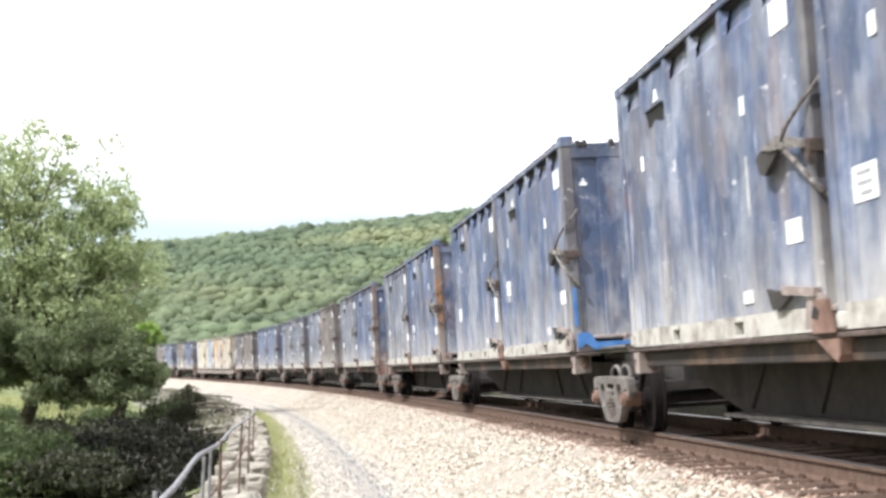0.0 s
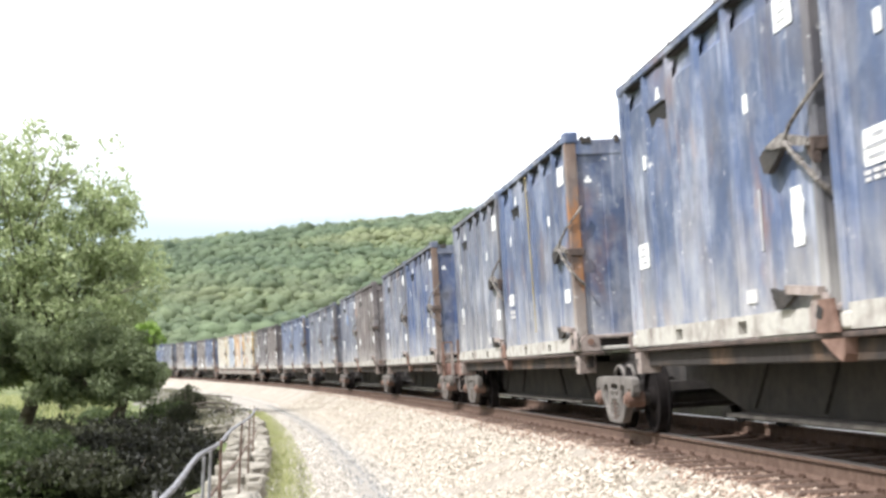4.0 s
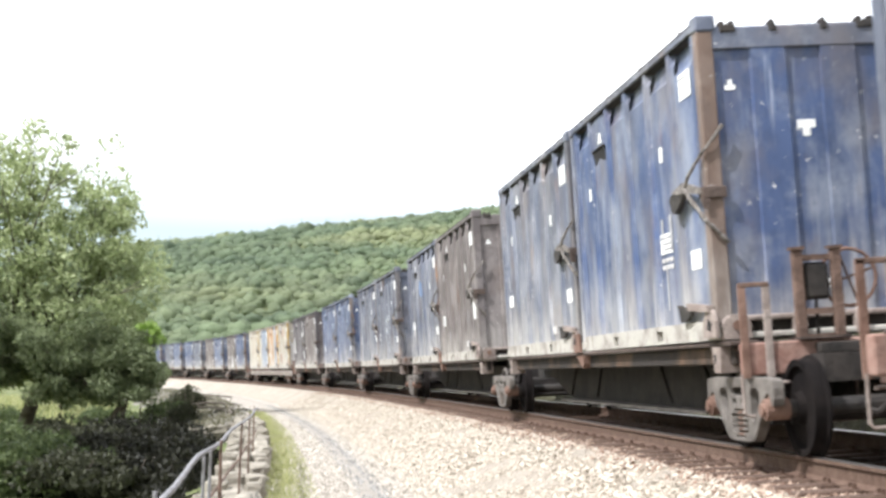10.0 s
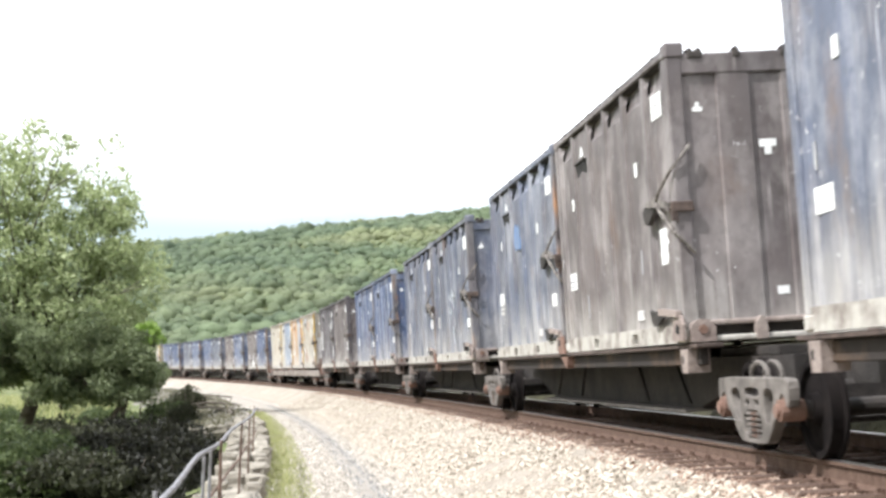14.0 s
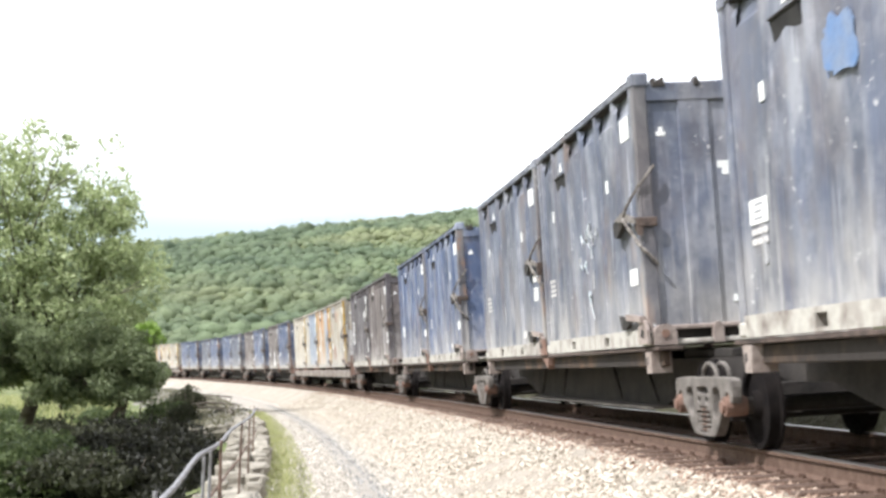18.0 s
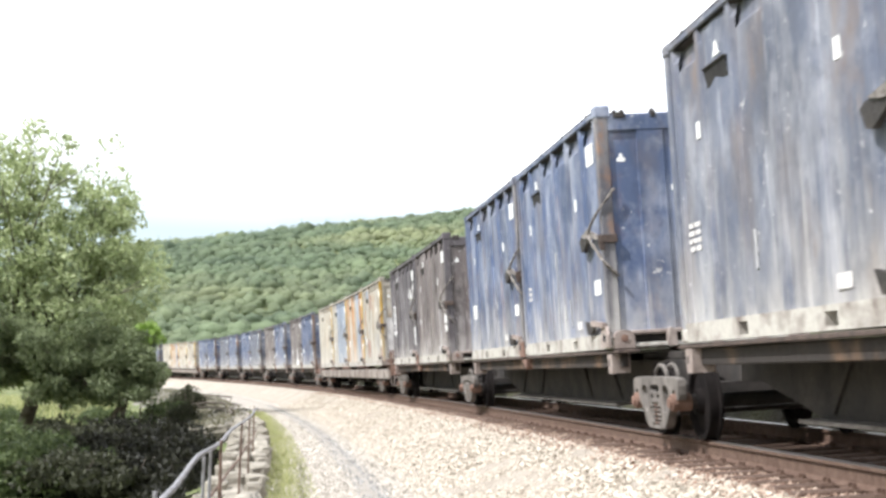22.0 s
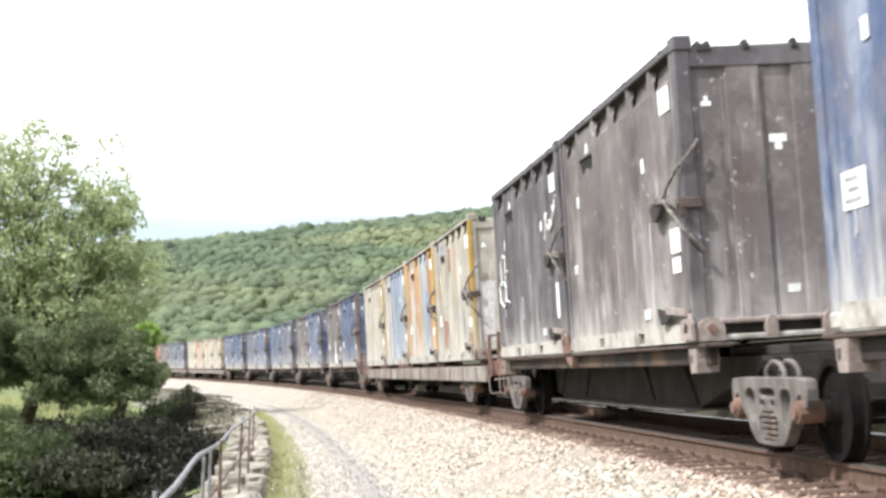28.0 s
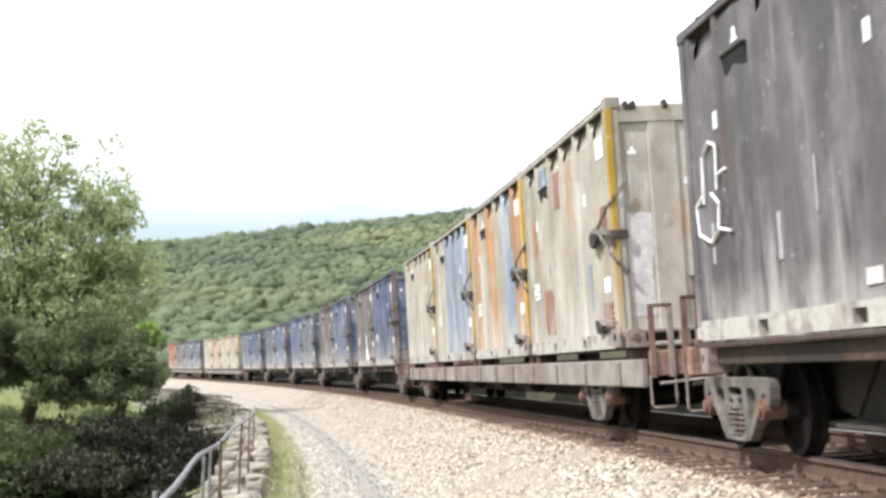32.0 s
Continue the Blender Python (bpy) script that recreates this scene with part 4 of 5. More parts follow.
    for y in (-0.62, 0.0, 0.62):
        bm = bmesh.new()
        block(bm, -HL, -HL + 0.022, y - 0.14, y + 0.14, 0.15, TALL - 0.15)
        part("end_rib", bm, panels[0], c)
    # near end: header, shallow bays between broad ribs, a hinge bar with lugs along the foot
    bm = bmesh.new()
    block(bm, HL - 0.14, HL - 0.004, -1.08, 1.08, TALL - 0.27, TALL - 0.065, 0.012)
    part("header", bm, frame_paint, c)
    bm = bmesh.new()
    block(bm, HL - 0.09, HL - 0.042, -1.08, 1.08, 0.16, TALL - 0.25)
    part("end_wall", bm, end_paint, c)
    for y0, y1 in ((-0.73, -0.40), (-0.08, 0.25), (0.58, 0.91)):
        bm = bmesh.new()
        outline = [(y0 - 0.010, HL - 0.045), (y0 + 0.006, HL - 0.012), (y1 - 0.006, HL - 0.012), (y1 + 0.010, HL - 0.045)]
        extruded(bm, [(b, a) for a, b in outline], 0.19, TALL - 0.265, "z")
        part("end_rib", bm, end_paint, c)
    # Panel behind the bars; the shade of the gap is put in its colour
    bm = bmesh.new()
    block(bm, HL - 0.14, HL - 0.06, -1.08, 1.08, 0.0, 0.19)
    part("end_sill", bm, UNDER, c, "dark panel for the shaded gap behind the hinge bar")
    for z0, z1, out in ((0.155, 0.205, 0.03), (0.0, 0.055, 0.06)):
        bm = bmesh.new()
        block(bm, HL - 0.06, HL + out, -1.02, 1.02, z0, z1, 0.012)
        part("hinge_bar", bm, PINKDUST if z0 > 0.1 else sill, c, "dusty bar along the foot of the end door")
    for y, wide in ((-1.06, 0.25), (-0.48, 0.11), (0.08, 0.11), (0.62, 0.11), (1.06, 0.25)):
        bm = bmesh.new()
        arc = [(y + wide / 2 * math.cos(q * math.pi / 6), 0.13 + 0.09 * math.sin(q * math.pi / 6)) for q in range(7)]
        extruded(bm, arc + [(y - wide / 2, 0.0), (y + wide / 2, 0.0)], HL - 0.02, HL + 0.085, "x")
        lug = part("hinge_lug", bm, PINKDUST, c, "rounded dusty hinge lug")
        if wide > 0.2:
            bm = bmesh.new()
            rod(bm, (HL + 0.08, y, 0.12), (HL + 0.10, y, 0.12), 0.045, 10)
            part("pin", bm, HOOK, lug, "rusty hinge pin")
    for y, wide, high in ((-0.93, 0.15, 0.045), (-0.51, 0.07, 0.05), (-0.03, 0.07, 0.05), (0.36, 0.17, 0.055), (0.86, 0.10, 0.045)):
        bm = bmesh.new()
        block(bm, HL - 0.12, HL + 0.012, y - wide / 2, y + wide / 2, TALL - 0.12, TALL - 0.045, 0.012)
        for q in (-1, 1) if wide > 0.12 else (0,):
            arc = [(y + q * wide * 0.3 + 0.035 * math.cos(a * math.pi / 5), TALL - 0.055 + high * math.sin(a * math.pi / 5)) for a in range(6)]
            extruded(bm, arc, HL - 0.10, HL - 0.02, "x")
        part("lid_hinge", bm, DARK, c, "dark lid hinge")
    bm = bmesh.new()
    ys = [-1.2, -0.6, 0.0, 0.6, 1.2]
    top = [[bm.verts.new((x, y, TALL - 0.085 + 0.03 * (1 - (y / 1.2) ** 2))) for y in ys] for x in (-3.0, 3.0)]
    for k in range(4):
        bm.faces.new((top[0][k], top[1][k], top[1][k + 1], top[0][k + 1]))
    low = [bm.verts.new((x, y, TALL - 0.1)) for x, y in ((-3, -1.2), (3, -1.2), (3, 1.2), (-3, 1.2))]
    bm.faces.new(low[::-1])
    part("lid", bm, UNDER, c, "dark tarpaulin lid")
    bm = bmesh.new()
    rod(bm, (-2.98, -HW + 0.03, TALL + 0.006), (2.98, -HW + 0.03, TALL + 0.006), 0.015, 6)
    for x in (-2.4, -0.8, 0.8, 2.4):
        rod(bm, (x, -HW + 0.03, TALL - 0.03), (x, -HW + 0.03, TALL + 0.03), 0.022, 6)
    part("lid_rod", bm, DARK, c, "dark pipe along the lid edge")
    bm = bmesh.new()
    block(bm, -2.88, 2.88, -1.12, 1.12, 0.03, 0.12)
    part("floor", bm, UNDER, c)
    # scoop-shaped vent; its solid body is black in place of a dark inside
    bm = bmesh.new()
    x, z = -1.42, 2.27
    extruded(bm, [(-HW + DEEP + 0.05, z + 0.11), (-HW + 0.01, z + 0.11), (-HW + 0.03, z + 0.02), (-HW + DEEP + 0.01, z - 0.13), (-HW + DEEP + 0.05, z - 0.13)], x - 0.32, x + 0.32, "x")
    v = part("vent", bm, BLACKSLOT, c, "black vent scoop")
    bm = bmesh.new()
    block(bm, x - 0.33, x + 0.33, -HW - 0.005, -HW + 0.09, z + 0.112, z + 0.124)
    part("hood", bm, DARK, v)
    # door latch on the side at the near end; its rod and chain run round the corner post
    bm = bmesh.new()
    extruded(bm, [(1.92, 1.37), (2.02, 1.41), (2.40, 1.44), (2.52, 1.40), (2.30, 1.30), (2.10, 1.22), (2.00, 1.24)], -HW - 0.06, -HW - 0.01)
    lever = part("latch_lever", bm, DARK, c, "dark rusty latch lever")
    bm = bmesh.new()
    extruded(bm, [(2.10, 1.42), (2.50, 1.47), (3.02, 1.36), (3.02, 1.30), (2.62, 1.36), (2.30, 1.38)], -HW - 0.08, -HW - 0.05)
    part("bar", bm, ROPE, lever, "worn grey latch bar")
    bm = bmesh.new()
    extruded(bm, [(2.86, 1.37), (HL + 0.03, 1.36), (HL + 0.03, 1.17), (2.98, 1.24)], -HW - 0.05, -HW + 0.01)
    block(bm, HL, HL + 0.035, -HW - 0.05, -HW + 0.17, 1.26, 1.36, 0.008)
    part("bracket", bm, LATCH, lever)
    bm = bmesh.new()
    tube(bm, [(2.60, -HW - 0.09, 1.40), (2.72, -HW - 0.08, 1.50), (2.90, -HW - 0.05, 1.60), (3.05, -HW - 0.03, 1.67), (3.07, -HW + 0.08, 1.80), (3.06, -HW + 0.17, 1.91)], 0.017, 6)
    part("latch_rod", bm, ROPE, c, "bent rusty latch rod round the corner post")
    bm = bmesh.new()
    way = [Vector(q) for q in ((2.58, -HW - 0.09, 1.42), (2.74, -HW - 0.09, 1.30), (2.92, -HW - 0.06, 1.17), (3.06, -HW - 0.03, 1.05), (3.07, -HW + 0.06, 0.96), (3.06, -HW + 0.15, 0.86))]
    for a, b in zip(way, way[1:]):
        for q in range(3):
            g0, g1 = a.lerp(b, q / 3), a.lerp(b, (q + 1.15) / 3)
            rod(bm, g0, g1, 0.024 if q % 2 else 0.017, 6)
    part("latch_chain", bm, ROPE, c, "slack grey-brown latch chain")
    bm = bmesh.new()
    extruded(bm, [(1.92, 0.36), (2.16, 0.32), (2.40, 0.35), (2.44, 0.27), (2.22, 0.20), (2.02, 0.19)], -HW - 0.05, -HW - 0.012)
    hook = part("foot_hook", bm, DARK, c, "dark lower door hook")
    bm = bmesh.new()
    extruded(bm, [(2.30, 0.36), (3.00, 0.31), (3.00, 0.25), (2.34, 0.29)], -HW - 0.07, -HW - 0.014)
    part("bar", bm, PINKDUST, hook)
    bm = bmesh.new()
    extruded(bm, [(2.72, 0.02), (3.12, 0.02), (3.12, 0.17), (3.04, 0.27), (2.84, 0.27), (2.74, 0.16)], -HW - 0.045, -HW - 0.013)
    keep = part("hook_keep", bm, PINKDUST, c, "pale dusty hook keep")
    # Black plate in place of a hole; its dark inside is only colour
    bm = bmesh.new()
    extruded(bm, [(2.86, 0.10), (2.98, 0.08), (3.02, 0.15), (2.92, 0.19)], -HW - 0.050, -HW - 0.046)
    part("opening", bm, BLACKSLOT, keep)
    return c


MARKS = {}                    # what is painted or pasted on single containers: kind, x, z, width, height
MARKS[1, 1] = (("code", -2.25, 1.15, 0.46, 0.24), ("bars", -2.30, 0.97, 0.46, 0.09))
MARKS[1, 0] = (("patch", 2.44, 0.86, 0.30, 0.44), ("code", -2.40, 0.95, 0.42, 0.26))
MARKS[2, 0] = (("code", -2.30, 0.98, 0.34, 0.18), ("bars", -2.28, 0.80, 0.34, 0.14))
MARKS[2, 1] = (("code", -2.36, 0.94, 0.46, 0.18), ("bars", -2.32, 0.70, 0.46, 0.16))
MARKS[3, 1] = (("code", 1.38, 1.00, 0.44, 0.20), ("bars", 1.38, 0.80, 0.44, 0.14))
MARKS[3, 0] = (("plain", -2.56, 0.92, 0.44, 0.19),)
MARKS[4, 1] = (("patch", 2.38, 0.98, 0.32, 0.36), ("code", -2.4, 0.92, 0.4, 0.22))
MARKS[4, 0] = (("code", -2.40, 1.00, 0.46, 0.20), ("bars", -2.40, 0.80, 0.44, 0.16))
MARKS[5, 1] = (("bars", -2.48, 0.92, 0.42, 0.26),)
MARKS[5, 0] = (("bars", -2.46, 0.97, 0.43, 0.29), ("plain", 2.38, 1.16, 0.34, 0.10), ("code", 2.38, 0.92, 0.34, 0.20))
MARKS[6, 0] = (("code", -2.50, 0.92, 0.44, 0.26),)
MARKS[6, 1] = (("bars", -2.48, 0.94, 0.30, 0.24),)
MARKS[7, 0] = (("patch", 2.36, 0.74, 0.22, 0.50),)
MARKS[7, 1] = (("plain", 2.50, 1.00, 0.36, 0.24), ("plain", 2.50, 0.76, 0.30, 0.15), ("code", -2.50, 1.07, 0.18, 0.11))


def torn_patch(c, x, z, w, h, material, seed, label=""):
    """A pasted or scraped patch with an uneven outline."""
    r = random.Random(seed)
    left = [(x - w * r.uniform(0.32, 0.52), z + h * (k / 7 - 0.5)) for k in range(8)]
    right = [(x + w * r.uniform(0.32, 0.52), z + h * (k / 7 - 0.5)) for k in range(8)]
    bm = bmesh.new()
    extruded(bm, left + right[::-1], -HW + DEEP - 0.017, -HW + DEEP - 0.008)
    return part("paper_notice", bm, material, c, label)


def marks(c, seed, where):
    """White stencilled panels, unreadable: plain plates and bars."""
    r = random.Random(seed)
    own = MARKS.get(where, (("code", -2.42, 0.94, 0.42, 0.24),) if r.random() < 0.7 else ())
    p = plate(c, "marking_plate", 2.42, 2.40, 0.40, 0.25)
    if r.random() < 0.6:
        for k in range(3):
            plate(p, "bar", 2.42 + r.uniform(-0.03, 0.03), 2.47 - 0.065 * k, r.uniform(0.16, 0.28), 0.016, INK, y=-HW + DEEP - 0.019)
    plate(c, "marking_bar", 1.39, 1.89, 0.12, 0.15)
    plate(c, "marking_bar", -2.10, 1.91, 0.12, 0.15)
    bm = bmesh.new()
    extruded(bm, [(-1.49, 2.45), (-1.29, 2.45), (-1.34, 2.50), (-1.36, 2.57), (-1.42, 2.57), (-1.44, 2.50)], -HW + DEEP - 0.017, -HW + DEEP - 0.010)
    part("marking_triangle", bm, WHITE, c)
    if not any(k == "patch" and x > 2 for k, x, *_ in own) and where not in ((7, 1), (5, 0)):
        plate(c, "marking_plate", 2.42, 0.76, 0.34, 0.18)
    if r.random() < 0.8:
        plate(c, "marking_plate", 1.20, 0.33, 0.28, 0.11, DULLWHITE)
    for k, x, z, w, h in own:
        if k == "patch":
            torn_patch(c, x, z, w, h, WHITE, seed, "torn white paper notice")
        elif k == "bars":
            rows = max(2, round(h / 0.07))
            for q in range(rows):
                n = r.randint(2, 3)
                for j in range(n):
                    plate(c, "marking_bar", x + w * ((j + 0.5) / n - 0.5), z + h * (0.5 - (q + 0.5) / rows), w / n * r.uniform(0.6, 0.85), h / rows * 0.6, DULLWHITE)
        else:
            p = plate(c, "marking_plate", x, z, w, h)
            for q in range(3 if k == "code" else 0):
                plate(p, "bar", x + r.uniform(-0.03, 0.03), z + h * (0.28 - 0.28 * q), w * r.uniform(0.45, 0.8), h * 0.12, INK, y=-HW + DEEP - 0.019)
    for _ in range(r.randint(1, 3)):
        torn = torn_patch(c, r.choice((-2.45, -1.5, -0.5, 0.45, 1.4)) + r.uniform(-0.2, 0.2), r.uniform(0.4, 1.3), r.uniform(0.03, 0.10), r.uniform(0.15, 0.5), CHALK, r.random())
        torn.name = "scrape"
    # end marks: a small arrowhead, a squat tee and a stencil of white paint
    for y, z, w, h in ((-0.93, 2.30, 0.04, 0.05), (-0.93, 2.255, 0.10, 0.045), (-0.25, 1.90, 0.17, 0.075), (-0.25, 1.825, 0.07, 0.075), (-0.20, 0.46, 0.12, 0.08)):
        bm = bmesh.new()
        block(bm, HL - 0.043, HL - 0.037, y - w / 2, y + w / 2, z - h / 2, z + h / 2)
        part("end_marking", bm, WHITE, c)
    if r.random() < 0.5:
        bm = bmesh.new()
        block(bm, HL - 0.043, HL - 0.037, 0.29, 0.55, 2.17, 2.34)
        part("end_marking", bm, WHITE, c)


def scrawl(c, strokes, x, z, size, wide, paint=WHITE, label="white spray-paint scrawl", thick=0.016):
    """Spray-painted loops, not letters."""
    for stroke in strokes:
        bm = bmesh.new()
        for a, b in zip(stroke, stroke[1:]):
            rod(bm, (x + a[0] * wide, -HW + 0.012, z + a[1] * size), (x + b[0] * wide, -HW + 0.012, z + b[1] * size), thick, 5)
        part("spray_mark", bm, paint, c, label)


def paint_run(c, x0, x1, z0, z1, wide, paint, seed, label=""):
    """A run of spilt paint down the side: a thin band of uneven width."""
    r = random.Random(seed)
    left, right = [], []
    for k in range(15):
        u = k / 14
        x, z = x0 + (x1 - x0) * u + r.uniform(-0.02, 0.02), z1 + (z0 - z1) * u
        h = wide * r.uniform(0.3, 1.0) * (1.2 - 0.8 * u)
        left.append((x - h / 2, z))
        right.append((x + h / 2, z))
    bm = bmesh.new()
    extruded(bm, left + right[::-1], -HW + DEEP - 0.022, -HW + DEEP - 0.012)
    part("paint_run", bm, paint, c, label)


P = PAINT
STYLES = {
    "blue": dict(panels=[P["blue"]] * 6, frame_paint=P["blue"], post_paint=P["post"], label="faded blue ribbed steel waste container, chalky and rust-streaked, on its wagon"),
    "blue_rusty": dict(panels=[P["blue"]] * 6, frame_paint=P["blue"], post_paint=P["rusty"], label="blue ribbed waste container with a rusty brown corner post"),
    "deep_blue": dict(panels=[P["deep_blue"]] * 6, frame_paint=P["grey_blue"], post_paint=P["rusty"], label="strong blue ribbed steel waste container with pale streaks"),
    "grey_blue": dict(panels=[P["grey_blue"]] * 6, frame_paint=P["grey_blue"], post_paint=P["post"], label="weathered grey-blue ribbed steel waste container, dusty at the foot"),
    "brown_grey": dict(panels=[P["brown_grey"]] * 6, frame_paint=P["brown_grey"], post_paint=P["brown_grey"], label="brownish grey ribbed waste container, paint worn off"),
    "dark_grey": dict(panels=[P["dark_grey"]] * 6, frame_paint=P["dark_grey"], post_paint=P["dark_grey"], label="dark grey ribbed waste container with white spray scrawls"),
    "worn_grey": dict(panels=[P["brown_grey"]] * 6, frame_paint=P["dark_grey"], post_paint=P["dark_grey"], label="dull grey ribbed waste container with paper notices on its side"),
    "tan": dict(panels=[P["tan"], P["tan"], P["tan"], P["tan"], P["tan"], P["tan"]], frame_paint=P["tan"], post_paint=P["tan"], strip=P["yellow"], end_paint=P["tan"], label="pale bare-patched waste container with yellow corner posts and red patches"),
    "orange": dict(panels=[P["orange"], P["tan"], P["orange"], P["tan"], P["pale_blue"], P["orange"]], frame_paint=P["tan"], post_paint=P["tan"], strip=P["yellow"], end_paint=P["tan"], label="pale waste container with orange-rust and red panels"),
    "pale_blue": dict(panels=[P["tan"], P["tan"], P["pale_blue"], P["pale_blue"], P["pale_blue"], P["pale_blue"]], frame_paint=P["tan"], post_paint=P["tan"], strip=P["yellow"], end_paint=P["pale_blue"], label="waste container patched in pale blue and tan paint"),
    "red": dict(panels=[P["red"]] * 6, frame_paint=P["red"], post_paint=P["red"], label="dull red rusty ribbed waste container"),
}


def fishbelly(bm, half, end_z, mid_z, y):
    extruded(bm, [(-half, 0.84), (half, 0.84), (half, end_z), (half - 1.5, end_z), (half - 3.1, mid_z), (-half + 3.1, mid_z), (-half + 1.5, end_z), (-half, end_z)], -y, y)


def build_spine(half):
    """One platform of an articulated spine wagon; the origin is at rail height under its middle."""
    w = new("spine_wagon")
    tagged(w, "dark grimy articulated spine wagon platform under two containers", "rail wagon", "spine wagons")
    bm = bmesh.new()
    fishbelly(bm, half, 0.60, 0.30, 0.60)
    part("centre_sill", bm, UNDER, w, "dark fish-bellied centre sill")
    bm = bmesh.new()
    block(bm, -half + 3.0, half - 3.0, -0.78, 0.78, 0.265, 0.297)
    part("bottom_flange", bm, CASTING, w, "dusty lit bottom flange")
    for sign in (-1, 1):
        bm = bmesh.new()
        block(bm, -6.3, 6.3, *sorted((sign * 1.14, sign * 1.06)), 0.78, 0.94, 0.01)
        part("side_beam", bm, BEAM, w)
        bm = bmesh.new()
        block(bm, -6.45, 6.45, *sorted((sign * 1.22, sign * 0.95)), 0.945, 0.985, 0.008)
        part("edge_plate", bm, LATCH, w)
    for x in (-6.05, -0.1, 6.05):
        for sign in (-1, 1):
            bm = bmesh.new()
            y = sign * 1.23
            if abs(x) > 1:
                extruded(bm, [(x - 0.13, 0.94), (x + 0.13, 0.94), (x + 0.11, 0.71), (x - 0.09, 0.71)], *sorted((y, y - sign * 0.22)))
                o = part("outrigger", bm, PINKDUST, w, "pinkish dusty outrigger bracket")
                # Black patch on the bracket: shade inside a hole, put in as colour
                bm = bmesh.new()
                extruded(bm, [(x - 0.07, 0.87), (x - 0.02, 0.88), (x - 0.02, 0.81), (x - 0.06, 0.79)], *sorted((y + sign * 0.004, y - sign * 0.002)))
                part("opening", bm, BLACKSLOT, o)
            else:
                extruded(bm, [(x - 0.20, 0.944), (x + 0.26, 0.944), (x + 0.24, 0.83), (x + 0.20, 0.78), (x + 0.02, 0.84)], *sorted((y - sign * 0.10, y)))
                part("outrigger", bm, HOOK, w, "rusty brown middle bracket")
                bm = bmesh.new()
                extruded(bm, [(x - 0.19, 0.985), (x + 0.21, 0.985), (x + 0.16, 1.12), (x + 0.13, 1.22), (x - 0.13, 1.22), (x - 0.15, 1.12)], *sorted((y + sign * 0.03, y - sign * 0.004)))
                part("pedestal", bm, HOOK, w, "red-brown rusty container pedestal")
    for x in (-3.1, 3.1):
        bm = bmesh.new()
        block(bm, x - 0.06, x + 0.06, -1.1, 1.1, 0.80, 0.94)
        part("cross_bearer", bm, UNDER, w)
    for x in (-5.9, 5.9):
        bm = bmesh.new()
        block(bm, x - 0.9, x + 0.9, -0.55, 0.55, 0.84, 0.93, 0.01)
        part("end_casting", bm, UNDER, w)
    for sign in (-1, 1):
        for x, lean in ((-3.4, -0.55), (-1.6, -0.45), (1.6, 0.45), (3.4, 0.55)):
            bm = bmesh.new()
            extruded(bm, [(x - 0.03, 0.82), (x + 0.03, 0.82), (x + lean + 0.03, 0.34), (x + lean - 0.03, 0.34)], *sorted((sign * 0.595, sign * 0.63)))
            part("stiffener", bm, UNDER, w)
    return w


def coupling(w, x, sign):
    """Couplers, brake stand and end sill of a wagon's coupled end, at x, facing sign."""
    bm = bmesh.new()
    block(bm, *sorted((x, x + sign * 0.14)), -1.18, 1.18, 0.68, 0.96, 0.015)
    part("end_sill", bm, SILLRED, w, "dusty red-brown end sill")
    bm = bmesh.new()
    block(bm, *sorted((x + sign * 0.1, x + sign * 0.62)), -0.10, 0.10, 0.60, 0.80, 0.03)
    block(bm, *sorted((x + sign * 0.5, x + sign * 0.78)), -0.17, 0.12, 0.52, 0.86, 0.05)
    part("coupler", bm, BROWN, w, "rusty knuckle coupler")
    bm = bmesh.new()
    rod(bm, (x + sign * 0.18, -1.12, 0.60), (x + sign * 0.34, -0.10, 0.66), 0.016, 6)
    part("uncoupling_rod", bm, PINKDUST, w)
    bm = bmesh.new()
    tube(bm, [(x + sign * a, -b, c) for a, b, c in ((0.1, 0.25, 0.66), (0.24, 0.29, 0.46), (0.42, 0.28, 0.36), (0.65, 0.24, 0.34), (0.85, 0.12, 0.50))], 0.028, 6)
    part("air_hose", bm, DARK, w)
    # two flat uprights over the sill, and hanging stirrup steps
    for y in (-1.17, -0.96):
        bm = bmesh.new()
        block(bm, *sorted((x + sign * 0.145, x + sign * 0.165)), y - 0.035, y + 0.035, 0.66, 1.46, 0.006)
        part("grab_upright", bm, HOOK if y < -1 else PINKDUST, w, "flat rusty upright")
    bm = bmesh.new()
    block(bm, *sorted((x + sign * 0.145, x + sign * 0.170)), -1.20, -0.93, 1.43, 1.47, 0.005)
    part("grab_bar", bm, BROWN, w)
    for y0, y1, low in ((-1.20, -0.92, 0.34), (-0.52, -0.20, 0.26)):
        bm = bmesh.new()
        tube(bm, [(x + sign * 0.10, y0, 0.70), (x + sign * 0.11, y0, low + 0.03), (x + sign * 0.11, y0 + 0.03, low), (x + sign * 0.11, y1 - 0.03, low), (x + sign * 0.11, y1, low + 0.03), (x + sign * 0.10, y1, 0.70)], 0.014, 6)
        part("stirrup", bm, PINKDUST, w, "bent stirrup step")


